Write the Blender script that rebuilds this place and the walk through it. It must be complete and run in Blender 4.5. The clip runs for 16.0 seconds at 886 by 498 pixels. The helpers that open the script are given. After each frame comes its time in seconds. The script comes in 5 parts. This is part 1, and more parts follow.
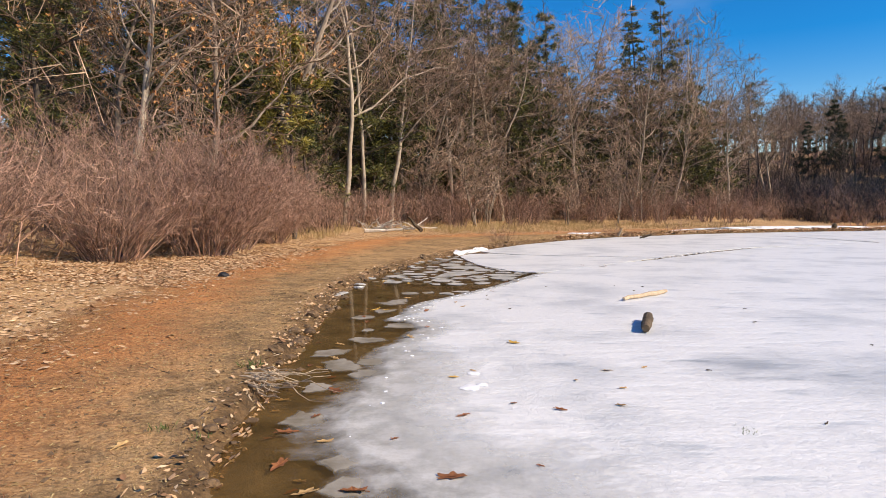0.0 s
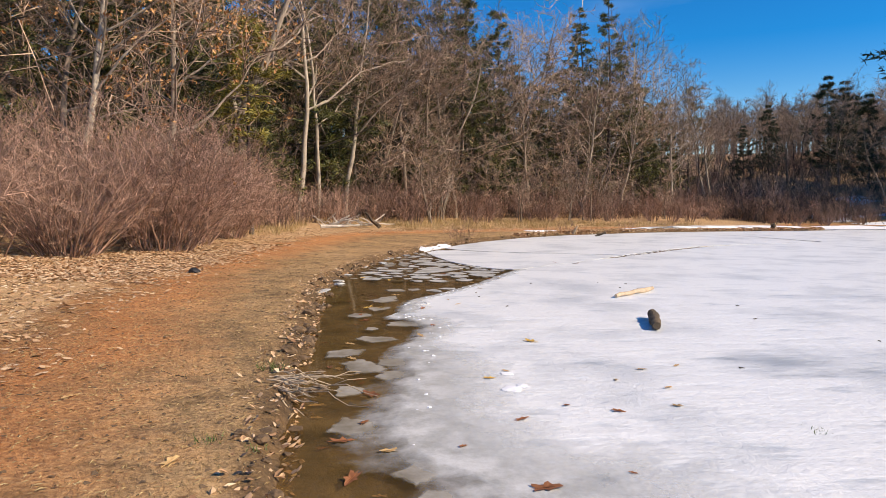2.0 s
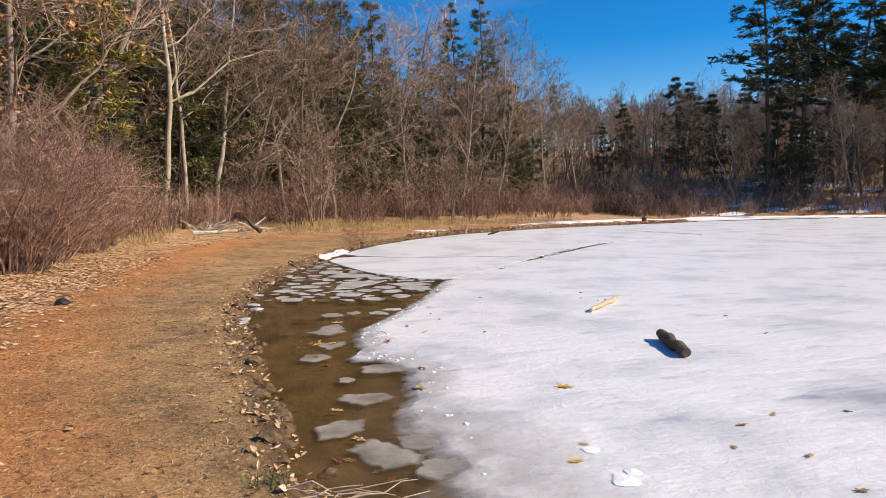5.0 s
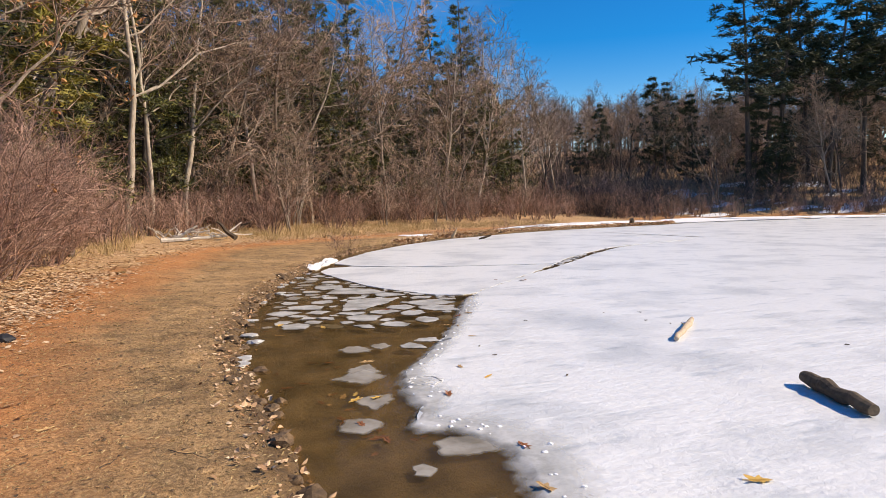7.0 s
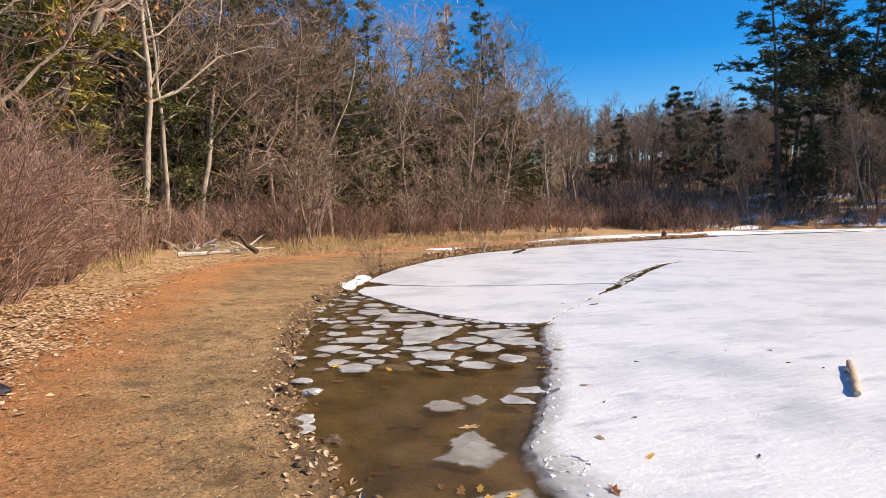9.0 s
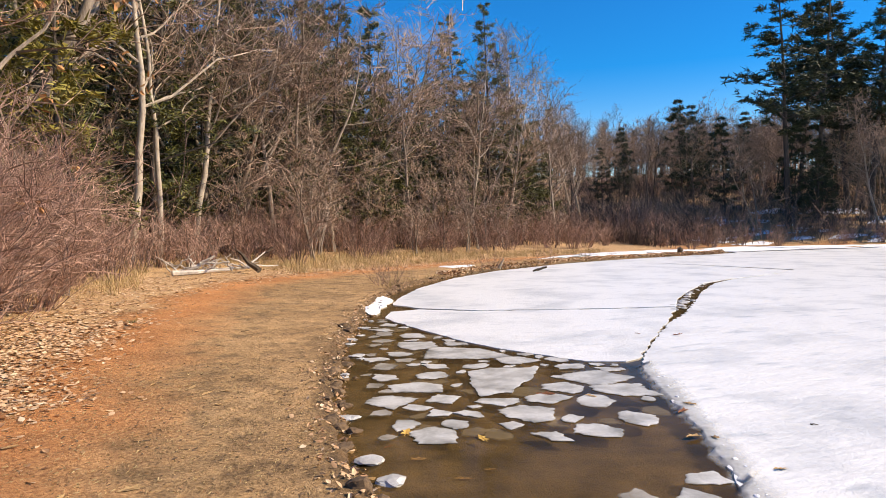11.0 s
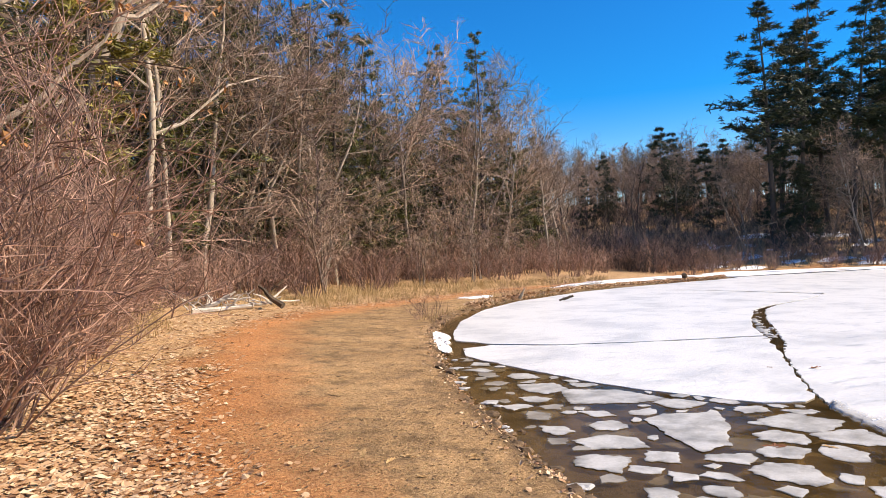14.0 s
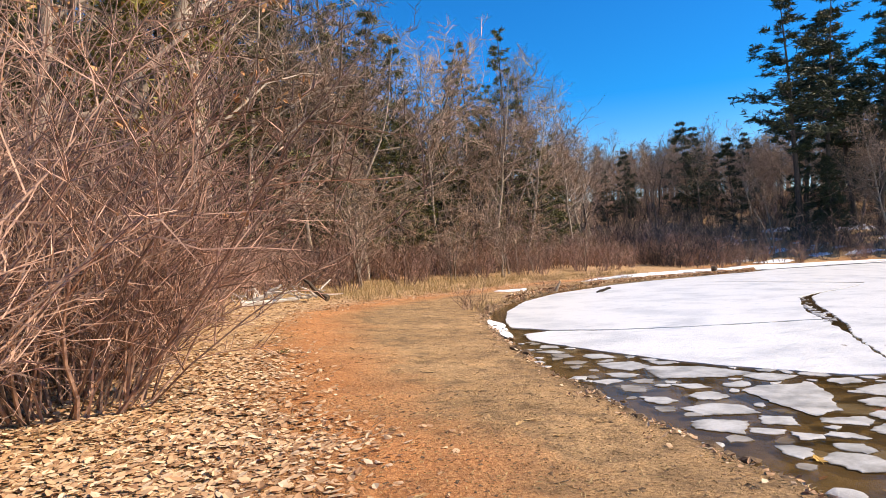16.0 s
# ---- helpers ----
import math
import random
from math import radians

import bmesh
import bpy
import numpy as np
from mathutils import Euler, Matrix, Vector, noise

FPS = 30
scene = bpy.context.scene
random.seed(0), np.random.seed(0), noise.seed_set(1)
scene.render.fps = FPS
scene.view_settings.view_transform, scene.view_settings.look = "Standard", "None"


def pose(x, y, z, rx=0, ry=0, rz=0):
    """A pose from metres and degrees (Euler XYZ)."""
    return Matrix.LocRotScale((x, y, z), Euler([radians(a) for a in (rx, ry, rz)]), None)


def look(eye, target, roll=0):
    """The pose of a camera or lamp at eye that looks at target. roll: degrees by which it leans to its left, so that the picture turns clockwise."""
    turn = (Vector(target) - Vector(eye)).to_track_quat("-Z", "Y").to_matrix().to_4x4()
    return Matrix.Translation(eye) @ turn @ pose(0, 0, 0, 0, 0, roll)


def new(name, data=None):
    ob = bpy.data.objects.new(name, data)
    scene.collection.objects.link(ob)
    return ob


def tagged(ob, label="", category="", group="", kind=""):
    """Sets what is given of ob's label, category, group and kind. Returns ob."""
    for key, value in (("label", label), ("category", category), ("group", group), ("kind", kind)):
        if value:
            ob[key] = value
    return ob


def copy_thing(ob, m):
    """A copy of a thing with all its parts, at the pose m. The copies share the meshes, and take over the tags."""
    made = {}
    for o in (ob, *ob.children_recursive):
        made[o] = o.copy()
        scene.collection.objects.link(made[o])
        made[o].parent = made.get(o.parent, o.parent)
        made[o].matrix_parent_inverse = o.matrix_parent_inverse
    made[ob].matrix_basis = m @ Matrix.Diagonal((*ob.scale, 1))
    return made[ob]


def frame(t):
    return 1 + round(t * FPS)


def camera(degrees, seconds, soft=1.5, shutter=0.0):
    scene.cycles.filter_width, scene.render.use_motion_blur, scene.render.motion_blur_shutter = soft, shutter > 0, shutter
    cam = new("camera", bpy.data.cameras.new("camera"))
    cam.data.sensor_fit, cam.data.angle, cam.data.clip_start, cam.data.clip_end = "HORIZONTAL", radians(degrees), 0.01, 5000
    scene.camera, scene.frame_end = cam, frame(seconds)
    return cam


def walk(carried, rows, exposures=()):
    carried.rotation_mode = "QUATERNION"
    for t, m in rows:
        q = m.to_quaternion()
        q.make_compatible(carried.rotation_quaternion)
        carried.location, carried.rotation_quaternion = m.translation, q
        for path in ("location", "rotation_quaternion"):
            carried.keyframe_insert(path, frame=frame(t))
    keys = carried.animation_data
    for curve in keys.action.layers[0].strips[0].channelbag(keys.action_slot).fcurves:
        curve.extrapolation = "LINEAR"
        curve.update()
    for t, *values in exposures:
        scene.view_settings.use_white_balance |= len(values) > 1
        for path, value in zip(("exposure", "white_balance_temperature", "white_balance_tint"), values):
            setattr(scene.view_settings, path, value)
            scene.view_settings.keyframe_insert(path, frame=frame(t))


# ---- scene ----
cam = camera(67.2, 16.0, soft=0.5)
PATH = [
    (0, (-0.000, 0.000, 1.700), (0.000, 9.981, 1.080), -0.33),
    (0.5, (-0.188, 0.115, 1.709), (-0.018, 10.095, 1.097), -0.15),
    (1, (-0.336, 0.217, 1.692), (0.080, 10.188, 1.048), 0.41),
    (1.5, (-0.570, 0.292, 1.646), (0.074, 10.247, 0.957), 0.38),
    (2, (-0.910, 0.375, 1.654), (-0.015, 10.313, 0.992), 0.34),
    (2.5, (-1.152, 0.572, 1.635), (-0.046, 10.489, 0.976), -0.03),
    (3, (-1.389, 0.865, 1.720), (-0.023, 10.749, 1.069), -0.10),
    (3.5, (-1.661, 1.175, 1.736), (0.348, 10.947, 1.041), -0.57),
    (4, (-1.832, 1.548, 1.790), (0.500, 11.248, 1.102), -0.84),
    (4.5, (-1.911, 2.081, 1.814), (0.661, 11.721, 1.133), -0.83),
    (5, (-2.069, 2.569, 1.800), (0.854, 12.106, 1.087), -0.74),
    (7.5, (-2.561, 5.470, 1.852), (0.854, 14.845, 1.184), -1.03),
    (8, (-2.686, 5.905, 1.861), (0.738, 15.281, 1.249), -0.97),
    (8.5, (-2.755, 6.503, 1.904), (0.628, 15.897, 1.338), -1.19),
    (9, (-2.811, 7.095, 1.897), (0.475, 16.526, 1.378), -0.94),
    (11.5, (-3.284, 10.093, 1.869), (0.220, 19.456, 1.637), -0.96),
    (12, (-3.466, 10.566, 1.863), (0.104, 19.905, 1.687), -1.01),
    (12.5, (-3.731, 10.909, 1.864), (-0.048, 20.205, 1.787), -1.04),
    (13, (-4.165, 11.141, 1.918), (-0.362, 20.389, 1.932), -1.30),
    (13.5, (-4.585, 11.327, 1.909), (-0.736, 20.556, 1.994), -1.57),
    (14, (-4.928, 11.476, 1.916), (-0.998, 20.670, 2.070), -1.95),
    (14.5, (-5.419, 11.601, 1.796), (-1.430, 20.769, 1.964), -1.93),
    (15, (-5.747, 11.687, 1.718), (-1.790, 20.869, 1.886), -2.34),
    (15.5, (-5.914, 11.680, 1.649), (-2.069, 20.909, 1.869), -2.85),
    (16, (-5.952, 11.692, 1.678), (-2.200, 20.960, 1.841), -2.59),
]
walk(cam, [(t, look(eye, target, roll)) for t, eye, target, roll in PATH],
     [(0, 0.3, 7700, 13), (5, 0.28, 7700, 13), (9, 0.4, 7700, 13), (12, 0.6, 7700, 13), (16, 0.68, 7700, 13)])

# ---- world and sun ----
SUN_AZ, SUN_EL = 116.0, 37.0  # clockwise from +y, degrees
world = bpy.data.worlds.new("sky")
scene.world = world
world.use_nodes = True
wn, wl = world.node_tree.nodes, world.node_tree.links
sky = wn.new("ShaderNodeTexSky")
sky.sky_type = "NISHITA"
sky.sun_disc = False
sky.sun_elevation, sky.sun_rotation = radians(SUN_EL), radians(SUN_AZ)
sky.altitude, sky.air_density, sky.dust_density, sky.ozone_density = 100.0, 1.0, 0.0, 3.0
rich = wn.new("ShaderNodeHueSaturation")  # the deep blue of dry winter air
rich.inputs["Hue"].default_value = 0.512
rich.inputs["Saturation"].default_value = 1.6
wl.new(sky.outputs[0], rich.inputs["Color"])
veil = wn.new("ShaderNodeTexNoise")  # thin high cloud
veil.inputs["Scale"].default_value, veil.inputs["Detail"].default_value = 2.2, 7.0
stretch = wn.new("ShaderNodeMapping")
stretch.inputs["Scale"].default_value = (1.0, 1.0, 3.5)
wl.new(wn.new("ShaderNodeTexCoord").outputs["Generated"], stretch.inputs["Vector"])
wl.new(stretch.outputs[0], veil.inputs["Vector"])
thin = wn.new("ShaderNodeMapRange")
thin.inputs[1].default_value, thin.inputs[2].default_value, thin.inputs[4].default_value = 0.56, 0.9, 0.28
wl.new(veil.outputs[0], thin.inputs[0])
cloudy = wn.new("ShaderNodeMixRGB")
cloudy.inputs[2].default_value = (5.5, 6.2, 7.0, 1)
wl.new(thin.outputs[0], cloudy.inputs[0])
wl.new(rich.outputs[0], cloudy.inputs[1])
wl.new(cloudy.outputs[0], wn["Background"].inputs[0])
wn["Background"].inputs[1].default_value = 0.135
sun = new("sun", bpy.data.lights.new("sun", "SUN"))
sun.data.energy, sun.data.angle, sun.data.color = 5.0, radians(0.53), (1.0, 0.90, 0.76)
_az, _el = radians(SUN_AZ), radians(SUN_EL)
SUN_DIR = Vector((math.sin(_az) * math.cos(_el), math.cos(_az) * math.cos(_el), math.sin(_el)))
sun.matrix_world = look(SUN_DIR * 60, (0, 0, 0))


# ---- materials ----
def material(name, rough=0.8):
    """A node material with its principled shader and a small node-adding function."""
    m = bpy.data.materials.new(name)
    m.use_nodes = True
    nt = m.node_tree
    bsdf = nt.nodes["Principled BSDF"]
    bsdf.inputs["Roughness"].default_value = rough

    def add(kind, **inputs):
        n = nt.nodes.new("ShaderNode" + kind)
        for key, value in inputs.items():
            n.inputs[key.replace("_", " ")].default_value = value
        return n

    def link(a, b):
        nt.links.new(a, b)
    return m, bsdf, add, link


def ramp(add, stops):
    n = add("ValToRGB")
    el = n.color_ramp.elements
    while len(el) < len(stops):
        el.new(0.5)
    for e, (p, c) in zip(el, stops):
        e.position, e.color = p, (*c, 1)
    return n


def bump(add, link, bsdf, height, strength, distance):
    b = add("Bump", Strength=strength, Distance=distance)
    link(height, b.inputs["Height"])
    link(b.outputs[0], bsdf.inputs["Normal"])


def noise_tex(add, link, scale, detail=6.0, rough=0.6, coords=None):
    n = add("TexNoise", Scale=scale, Detail=detail, Roughness=rough)
    c = coords or add("TexCoord").outputs["Object"]
    link(c, n.inputs["Vector"])
    return n


def mix_color(add, link, fac, a, b, mode="MIX"):
    n = add("MixRGB")
    n.blend_type = mode
    for value, slot in ((fac, 0), (a, 1), (b, 2)):
        if isinstance(value, (int, float)):
            n.inputs[slot].default_value = value
        elif isinstance(value, tuple):
            n.inputs[slot].default_value = (*value, 1)
        else:
            link(value, n.inputs[slot])
    return n.outputs[0]


def grained(name, dark, light, scale, rough=0.85, bump_strength=0.4, bump_dist=0.01, spread=0.0, stretch=None, islands=0.0):
    """A natural surface: two noises between two colours, bump, and a variation from object to object."""
    m, bsdf, add, link = material(name, rough)
    coords = add("TexCoord").outputs["Object"]
    if stretch:
        mp = add("Mapping")
        mp.inputs["Scale"].default_value = stretch
        link(coords, mp.inputs["Vector"])
        coords = mp.outputs[0]
    fine = noise_tex(add, link, scale, 8, 0.65, coords)
    broad = noise_tex(add, link, scale * 0.13, 3, 0.5, coords)
    both = add("Math")
    both.operation = "MULTIPLY_ADD"
    link(fine.outputs[0], both.inputs[0])
    both.inputs[1].default_value = 0.65
    half = add("Math")
    half.operation = "MULTIPLY"
    link(broad.outputs[0], half.inputs[0])
    half.inputs[1].default_value = 0.35
    link(half.outputs[0], both.inputs[2])
    r = ramp(add, [(0.32, dark), (0.68, light)])
    link(both.outputs[0], r.inputs[0])
    out = r.outputs[0]
    if spread:
        hs = add("HueSaturation")
        vary = add("MapRange")
        link(add("ObjectInfo").outputs["Random"], vary.inputs[0])
        vary.inputs[3].default_value, vary.inputs[4].default_value = 1 - spread, 1 + spread
        link(vary.outputs[0], hs.inputs["Value"])
        link(out, hs.inputs["Color"])
        out = hs.outputs[0]
    if islands:  # one twig darker or paler than the next
        hs = add("HueSaturation")
        vary = add("MapRange")
        link(add("NewGeometry").outputs["Random Per Island"], vary.inputs[0])
        vary.inputs[3].default_value, vary.inputs[4].default_value = 1 - islands, 1 + islands
        link(vary.outputs[0], hs.inputs["Value"])
        link(out, hs.inputs["Color"])
        out = hs.outputs[0]
    link(out, bsdf.inputs["Base Color"])
    bump(add, link, bsdf, fine.outputs[0], bump_strength, bump_dist)
    return m


def scattered(name, stops, rough=0.8, translucent=0.0):
    """Leaves and needles: one colour for each island."""
    m, bsdf, add, link = material(name, rough)
    r = ramp(add, stops)
    link(add("NewGeometry").outputs["Random Per Island"], r.inputs[0])
    n = noise_tex(add, link, 30, 4)
    link(mix_color(add, link, 0.35, r.outputs[0], mix_color(add, link, 1.0, r.outputs[0], n.outputs[0], "MULTIPLY")), bsdf.inputs["Base Color"])
    if translucent:
        bsdf.inputs["Transmission Weight"].default_value = 0.0
    return m


def make_ground():
    m, bsdf, add, link = material("earth", 0.92)
    coords = add("TexCoord").outputs["Object"]
    fine = noise_tex(add, link, 26, 10, 0.7, coords)
    mid = noise_tex(add, link, 3.2, 8, 0.62, coords)
    wide = noise_tex(add, link, 0.6, 5, 0.55, coords)
    mud = ramp(add, [(0.34, (0.19, 0.117, 0.053)), (0.5, (0.37, 0.237, 0.115)), (0.66, (0.55, 0.37, 0.195))])
    link(fine.outputs[0], mud.inputs[0])
    mud_b = ramp(add, [(0.36, (0.55, 0.52, 0.46)), (0.5, (0.95, 0.92, 0.86)), (0.64, (1.18, 1.12, 1.02))])
    link(mid.outputs[0], mud_b.inputs[0])
    mud_c = mix_color(add, link, 1.0, mud.outputs[0], mud_b.outputs[0], "MULTIPLY")
    needle = ramp(add, [(0.34, (0.31, 0.118, 0.036)), (0.5, (0.52, 0.22, 0.074)), (0.68, (0.69, 0.36, 0.145))])
    link(fine.outputs[0], needle.inputs[0])
    litter = ramp(add, [(0.3, (0.20, 0.115, 0.05)), (0.5, (0.50, 0.31, 0.15)), (0.7, (0.70, 0.5, 0.28))])
    link(fine.outputs[0], litter.inputs[0])
    bed = ramp(add, [(0.3, (0.07, 0.047, 0.02)), (0.7, (0.235, 0.165, 0.075))])
    link(mid.outputs[0], bed.inputs[0])

    def mask(attr, low, high):
        a = add("Attribute")
        a.attribute_name = attr
        s = add("Math")
        s.operation = "MULTIPLY_ADD"
        link(mid.outputs[0], s.inputs[0])
        s.inputs[1].default_value = 0.7
        link(a.outputs["Fac"], s.inputs[2])
        r = add("MapRange")
        r.clamp = True
        link(s.outputs[0], r.inputs[0])
        r.inputs[1].default_value, r.inputs[2].default_value = low + 0.35, high + 0.35
        return r.outputs[0]
    c = mix_color(add, link, mask("needles", 0.15, 0.95), mud_c, needle.outputs[0])
    c = mix_color(add, link, mask("litter", 0.35, 0.65), c, litter.outputs[0])
    c = mix_color(add, link, mask("wet_bank", 0.35, 0.75), c, mix_color(add, link, 1.0, c, (0.42, 0.40, 0.37), "MULTIPLY"))
    c = mix_color(add, link, mask("pond_bed", 0.4, 0.6), c, bed.outputs[0])
    # dimness of deep water, painted into the bed colour away from the shore
    c = mix_color(add, link, mask("depth_shade", 0.3, 0.8), c, (0.12, 0.10, 0.052))
    tint = ramp(add, [(0.35, (0.78, 0.76, 0.72)), (0.65, (1.1, 1.1, 1.1))])
    link(wide.outputs[0], tint.inputs[0])
    c = mix_color(add, link, 1.0, c, tint.outputs[0], "MULTIPLY")
    link(c, bsdf.inputs["Base Color"])
    both = add("Math")
    both.operation = "ADD"
    link(fine.outputs[0], both.inputs[0])
    link(mid.outputs[0], both.inputs[1])
    bump(add, link, bsdf, both.outputs[0], 0.9, 0.035)
    return m


def make_ice(name, white, grey, rough=0.38, stain=None):
    m, bsdf, add, link = material(name, rough)
    coords = add("TexCoord").outputs["Object"]
    wide = noise_tex(add, link, 0.55, 6, 0.6, coords)
    fine = noise_tex(add, link, 14, 8, 0.7, coords)
    mp = add("Mapping")
    mp.inputs["Scale"].default_value = (0.5, 1.5, 1)
    mp.inputs["Rotation"].default_value = (0, 0, radians(20))
    link(coords, mp.inputs["Vector"])
    ripple = noise_tex(add, link, 2.4, 5, 0.55, mp.outputs[0])
    r = ramp(add, [(0.34, grey), (0.52, white)])
    link(wide.outputs[0], r.inputs[0])
    s = ramp(add, [(0.28, (0.66, 0.70, 0.74)), (0.42, (1, 1, 1))])
    link(ripple.outputs[0], s.inputs[0])
    c = mix_color(add, link, 1.0, r.outputs[0], s.outputs[0], "MULTIPLY")
    if stain:
        far = add("VectorMath")
        far.operation = "DISTANCE"
        link(coords, far.inputs[0])
        far.inputs[1].default_value = stain
        spot = add("Math")
        spot.operation = "MULTIPLY_ADD"
        link(ripple.outputs[0], spot.inputs[0])
        spot.inputs[1].default_value = 1.6
        link(far.outputs["Value"], spot.inputs[2])
        edge = ramp(add, [(0.55, (0.5, 0.53, 0.56)), (1.0, (1, 1, 1))])
        span = add("Math")
        span.operation = "MULTIPLY"
        span.inputs[1].default_value = 0.62
        link(spot.outputs[0], span.inputs[0])
        link(span.outputs[0], edge.inputs[0])
        c = mix_color(add, link, 1.0, c, edge.outputs[0], "MULTIPLY")
    f = ramp(add, [(0.3, (0.86, 0.88, 0.9)), (0.55, (1, 1, 1))])
    link(fine.outputs[0], f.inputs[0])
    link(mix_color(add, link, 1.0, c, f.outputs[0], "MULTIPLY"), bsdf.inputs["Base Color"])
    bsdf.inputs["Subsurface Weight"].default_value = 0.0
    sum_h = add("Math")
    sum_h.operation = "MULTIPLY_ADD"
    link(ripple.outputs[0], sum_h.inputs[0])
    sum_h.inputs[1].default_value = 2.5
    link(fine.outputs[0], sum_h.inputs[2])
    bump(add, link, bsdf, sum_h.outputs[0], 0.5, 0.03)
    return m


def make_water():
    m = bpy.data.materials.new("pond_water")
    m.use_nodes = True
    nt = m.node_tree
    nt.nodes.clear()
    out = nt.nodes.new("ShaderNodeOutputMaterial")
    mixer = nt.nodes.new("ShaderNodeMixShader")
    clear = nt.nodes.new("ShaderNodeBsdfTransparent")
    clear.inputs[0].default_value = (0.92, 0.85, 0.70, 1)
    gloss = nt.nodes.new("ShaderNodeBsdfGlossy")
    gloss.inputs["Roughness"].default_value = 0.04
    fres = nt.nodes.new("ShaderNodeFresnel")
    fres.inputs[0].default_value = 1.09
    tex = nt.nodes.new("ShaderNodeTexNoise")
    tex.inputs["Scale"].default_value = 5.0
    b = nt.nodes.new("ShaderNodeBump")
    b.inputs["Strength"].default_value, b.inputs["Distance"].default_value = 0.05, 0.02
    nt.links.new(tex.outputs[0], b.inputs["Height"])
    nt.links.new(b.outputs[0], gloss.inputs["Normal"])
    nt.links.new(b.outputs[0], fres.inputs["Normal"])
    nt.links.new(fres.outputs[0], mixer.inputs[0])
    murk = nt.nodes.new("ShaderNodeBsdfDiffuse")  # fine silt in suspension
    silt = nt.nodes.new("ShaderNodeTexNoise")
    silt.inputs["Scale"].default_value, silt.inputs["Detail"].default_value = 1.6, 5.0
    tone = nt.nodes.new("ShaderNodeValToRGB")
    tone.color_ramp.elements[0].position, tone.color_ramp.elements[0].color = 0.35, (0.075, 0.05, 0.02, 1)
    tone.color_ramp.elements[1].position, tone.color_ramp.elements[1].color = 0.68, (0.215, 0.135, 0.058, 1)
    nt.links.new(silt.outputs[0], tone.inputs[0])
    nt.links.new(tone.outputs[0], murk.inputs[0])
    cloud = nt.nodes.new("ShaderNodeMixShader")
    cloud.inputs[0].default_value = 0.36
    nt.links.new(clear.outputs[0], cloud.inputs[1])
    nt.links.new(murk.outputs[0], cloud.inputs[2])
    place = nt.nodes.new("ShaderNodeTexCoord")
    nt.links.new(place.outputs["Object"], silt.inputs["Vector"])
    nt.links.new(place.outputs["Object"], tex.inputs["Vector"])
    nt.links.new(cloud.outputs[0], mixer.inputs[1])
    nt.links.new(gloss.outputs[0], mixer.inputs[2])
    nt.links.new(mixer.outputs[0], out.inputs[0])
    return m


def make_soft_ice(name, pale, grey, most):
    """Waterlogged ice that thins to nothing where its mesh's "solid" falls off."""
    m, bsdf, add, link = material(name, 0.35)
    coords = add("NewGeometry").outputs["Position"]
    wide = noise_tex(add, link, 3.0, 6, 0.6, coords)
    fine = noise_tex(add, link, 22, 6, 0.7, coords)
    r = ramp(add, [(0.36, grey), (0.6, pale)])
    link(wide.outputs[0], r.inputs[0])
    f = ramp(add, [(0.3, (0.82, 0.82, 0.80)), (0.6, (1, 1, 1))])
    link(fine.outputs[0], f.inputs[0])
    link(mix_color(add, link, 1.0, r.outputs[0], f.outputs[0], "MULTIPLY"), bsdf.inputs["Base Color"])
    solid = add("Attribute")
    solid.attribute_name = "solid"
    rough = add("Math")
    rough.operation = "MULTIPLY_ADD"
    link(wide.outputs[0], rough.inputs[0])
    rough.inputs[1].default_value = 0.9
    link(solid.outputs["Fac"], rough.inputs[2])
    span = add("MapRange")
    link(rough.outputs[0], span.inputs[0])
    span.inputs[1].default_value, span.inputs[2].default_value, span.inputs[4].default_value = 0.5, 1.25, most
    blend = add("MixShader")
    link(span.outputs[0], blend.inputs[0])
    link(add("BsdfTransparent").outputs[0], blend.inputs[1])
    link(bsdf.outputs[0], blend.inputs[2])
    link(blend.outputs[0], m.node_tree.nodes["Material Output"].inputs["Surface"])
    bump(add, link, bsdf, fine.outputs[0], 0.3, 0.01)
    return m


EARTH = make_ground()
ICE = make_ice("pond_ice", (0.80, 0.825, 0.835), (0.58, 0.615, 0.64), 0.38, (3.3, 7.0, 0.0))
WATERLOGGED = make_soft_ice("waterlogged_ice", (0.66, 0.67, 0.66), (0.42, 0.42, 0.39), 0.92)
SODDEN = make_soft_ice("sodden_floe", (0.54, 0.51, 0.45), (0.30, 0.27, 0.21), 0.68)
FLOATING = make_soft_ice("floating_floe", (0.66, 0.66, 0.63), (0.36, 0.355, 0.32), 0.93)
SUNKEN = make_ice("sunken_ice", (0.56, 0.56, 0.54), (0.26, 0.25, 0.22), 0.4)
SNOW = grained("old_snow", (0.72, 0.76, 0.82), (0.88, 0.9, 0.93), 9, 0.7, 0.5, 0.03)
WATER = make_water()
BARK_GREY = grained("grey_bark", (0.07, 0.052, 0.038), (0.40, 0.325, 0.25), 9, 0.9, 0.8, 0.03, 0.25, (1, 1, 0.25))
BARK_PALE = grained("pale_bark", (0.18, 0.14, 0.10), (0.54, 0.46, 0.36), 9, 0.85, 0.6, 0.02, 0.1, (1, 1, 0.3))
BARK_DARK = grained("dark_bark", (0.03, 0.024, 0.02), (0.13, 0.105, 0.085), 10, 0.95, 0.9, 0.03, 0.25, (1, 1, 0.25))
TWIG = grained("twig_bark", (0.09, 0.056, 0.040), (0.52, 0.37, 0.26), 3, 0.85, 0.2, 0.004, 0.2, None, 0.6)
SHRUB = grained("shrub_bark", (0.055, 0.029, 0.021), (0.55, 0.345, 0.25), 5, 0.75, 0.2, 0.004, 0.18, None, 0.6)
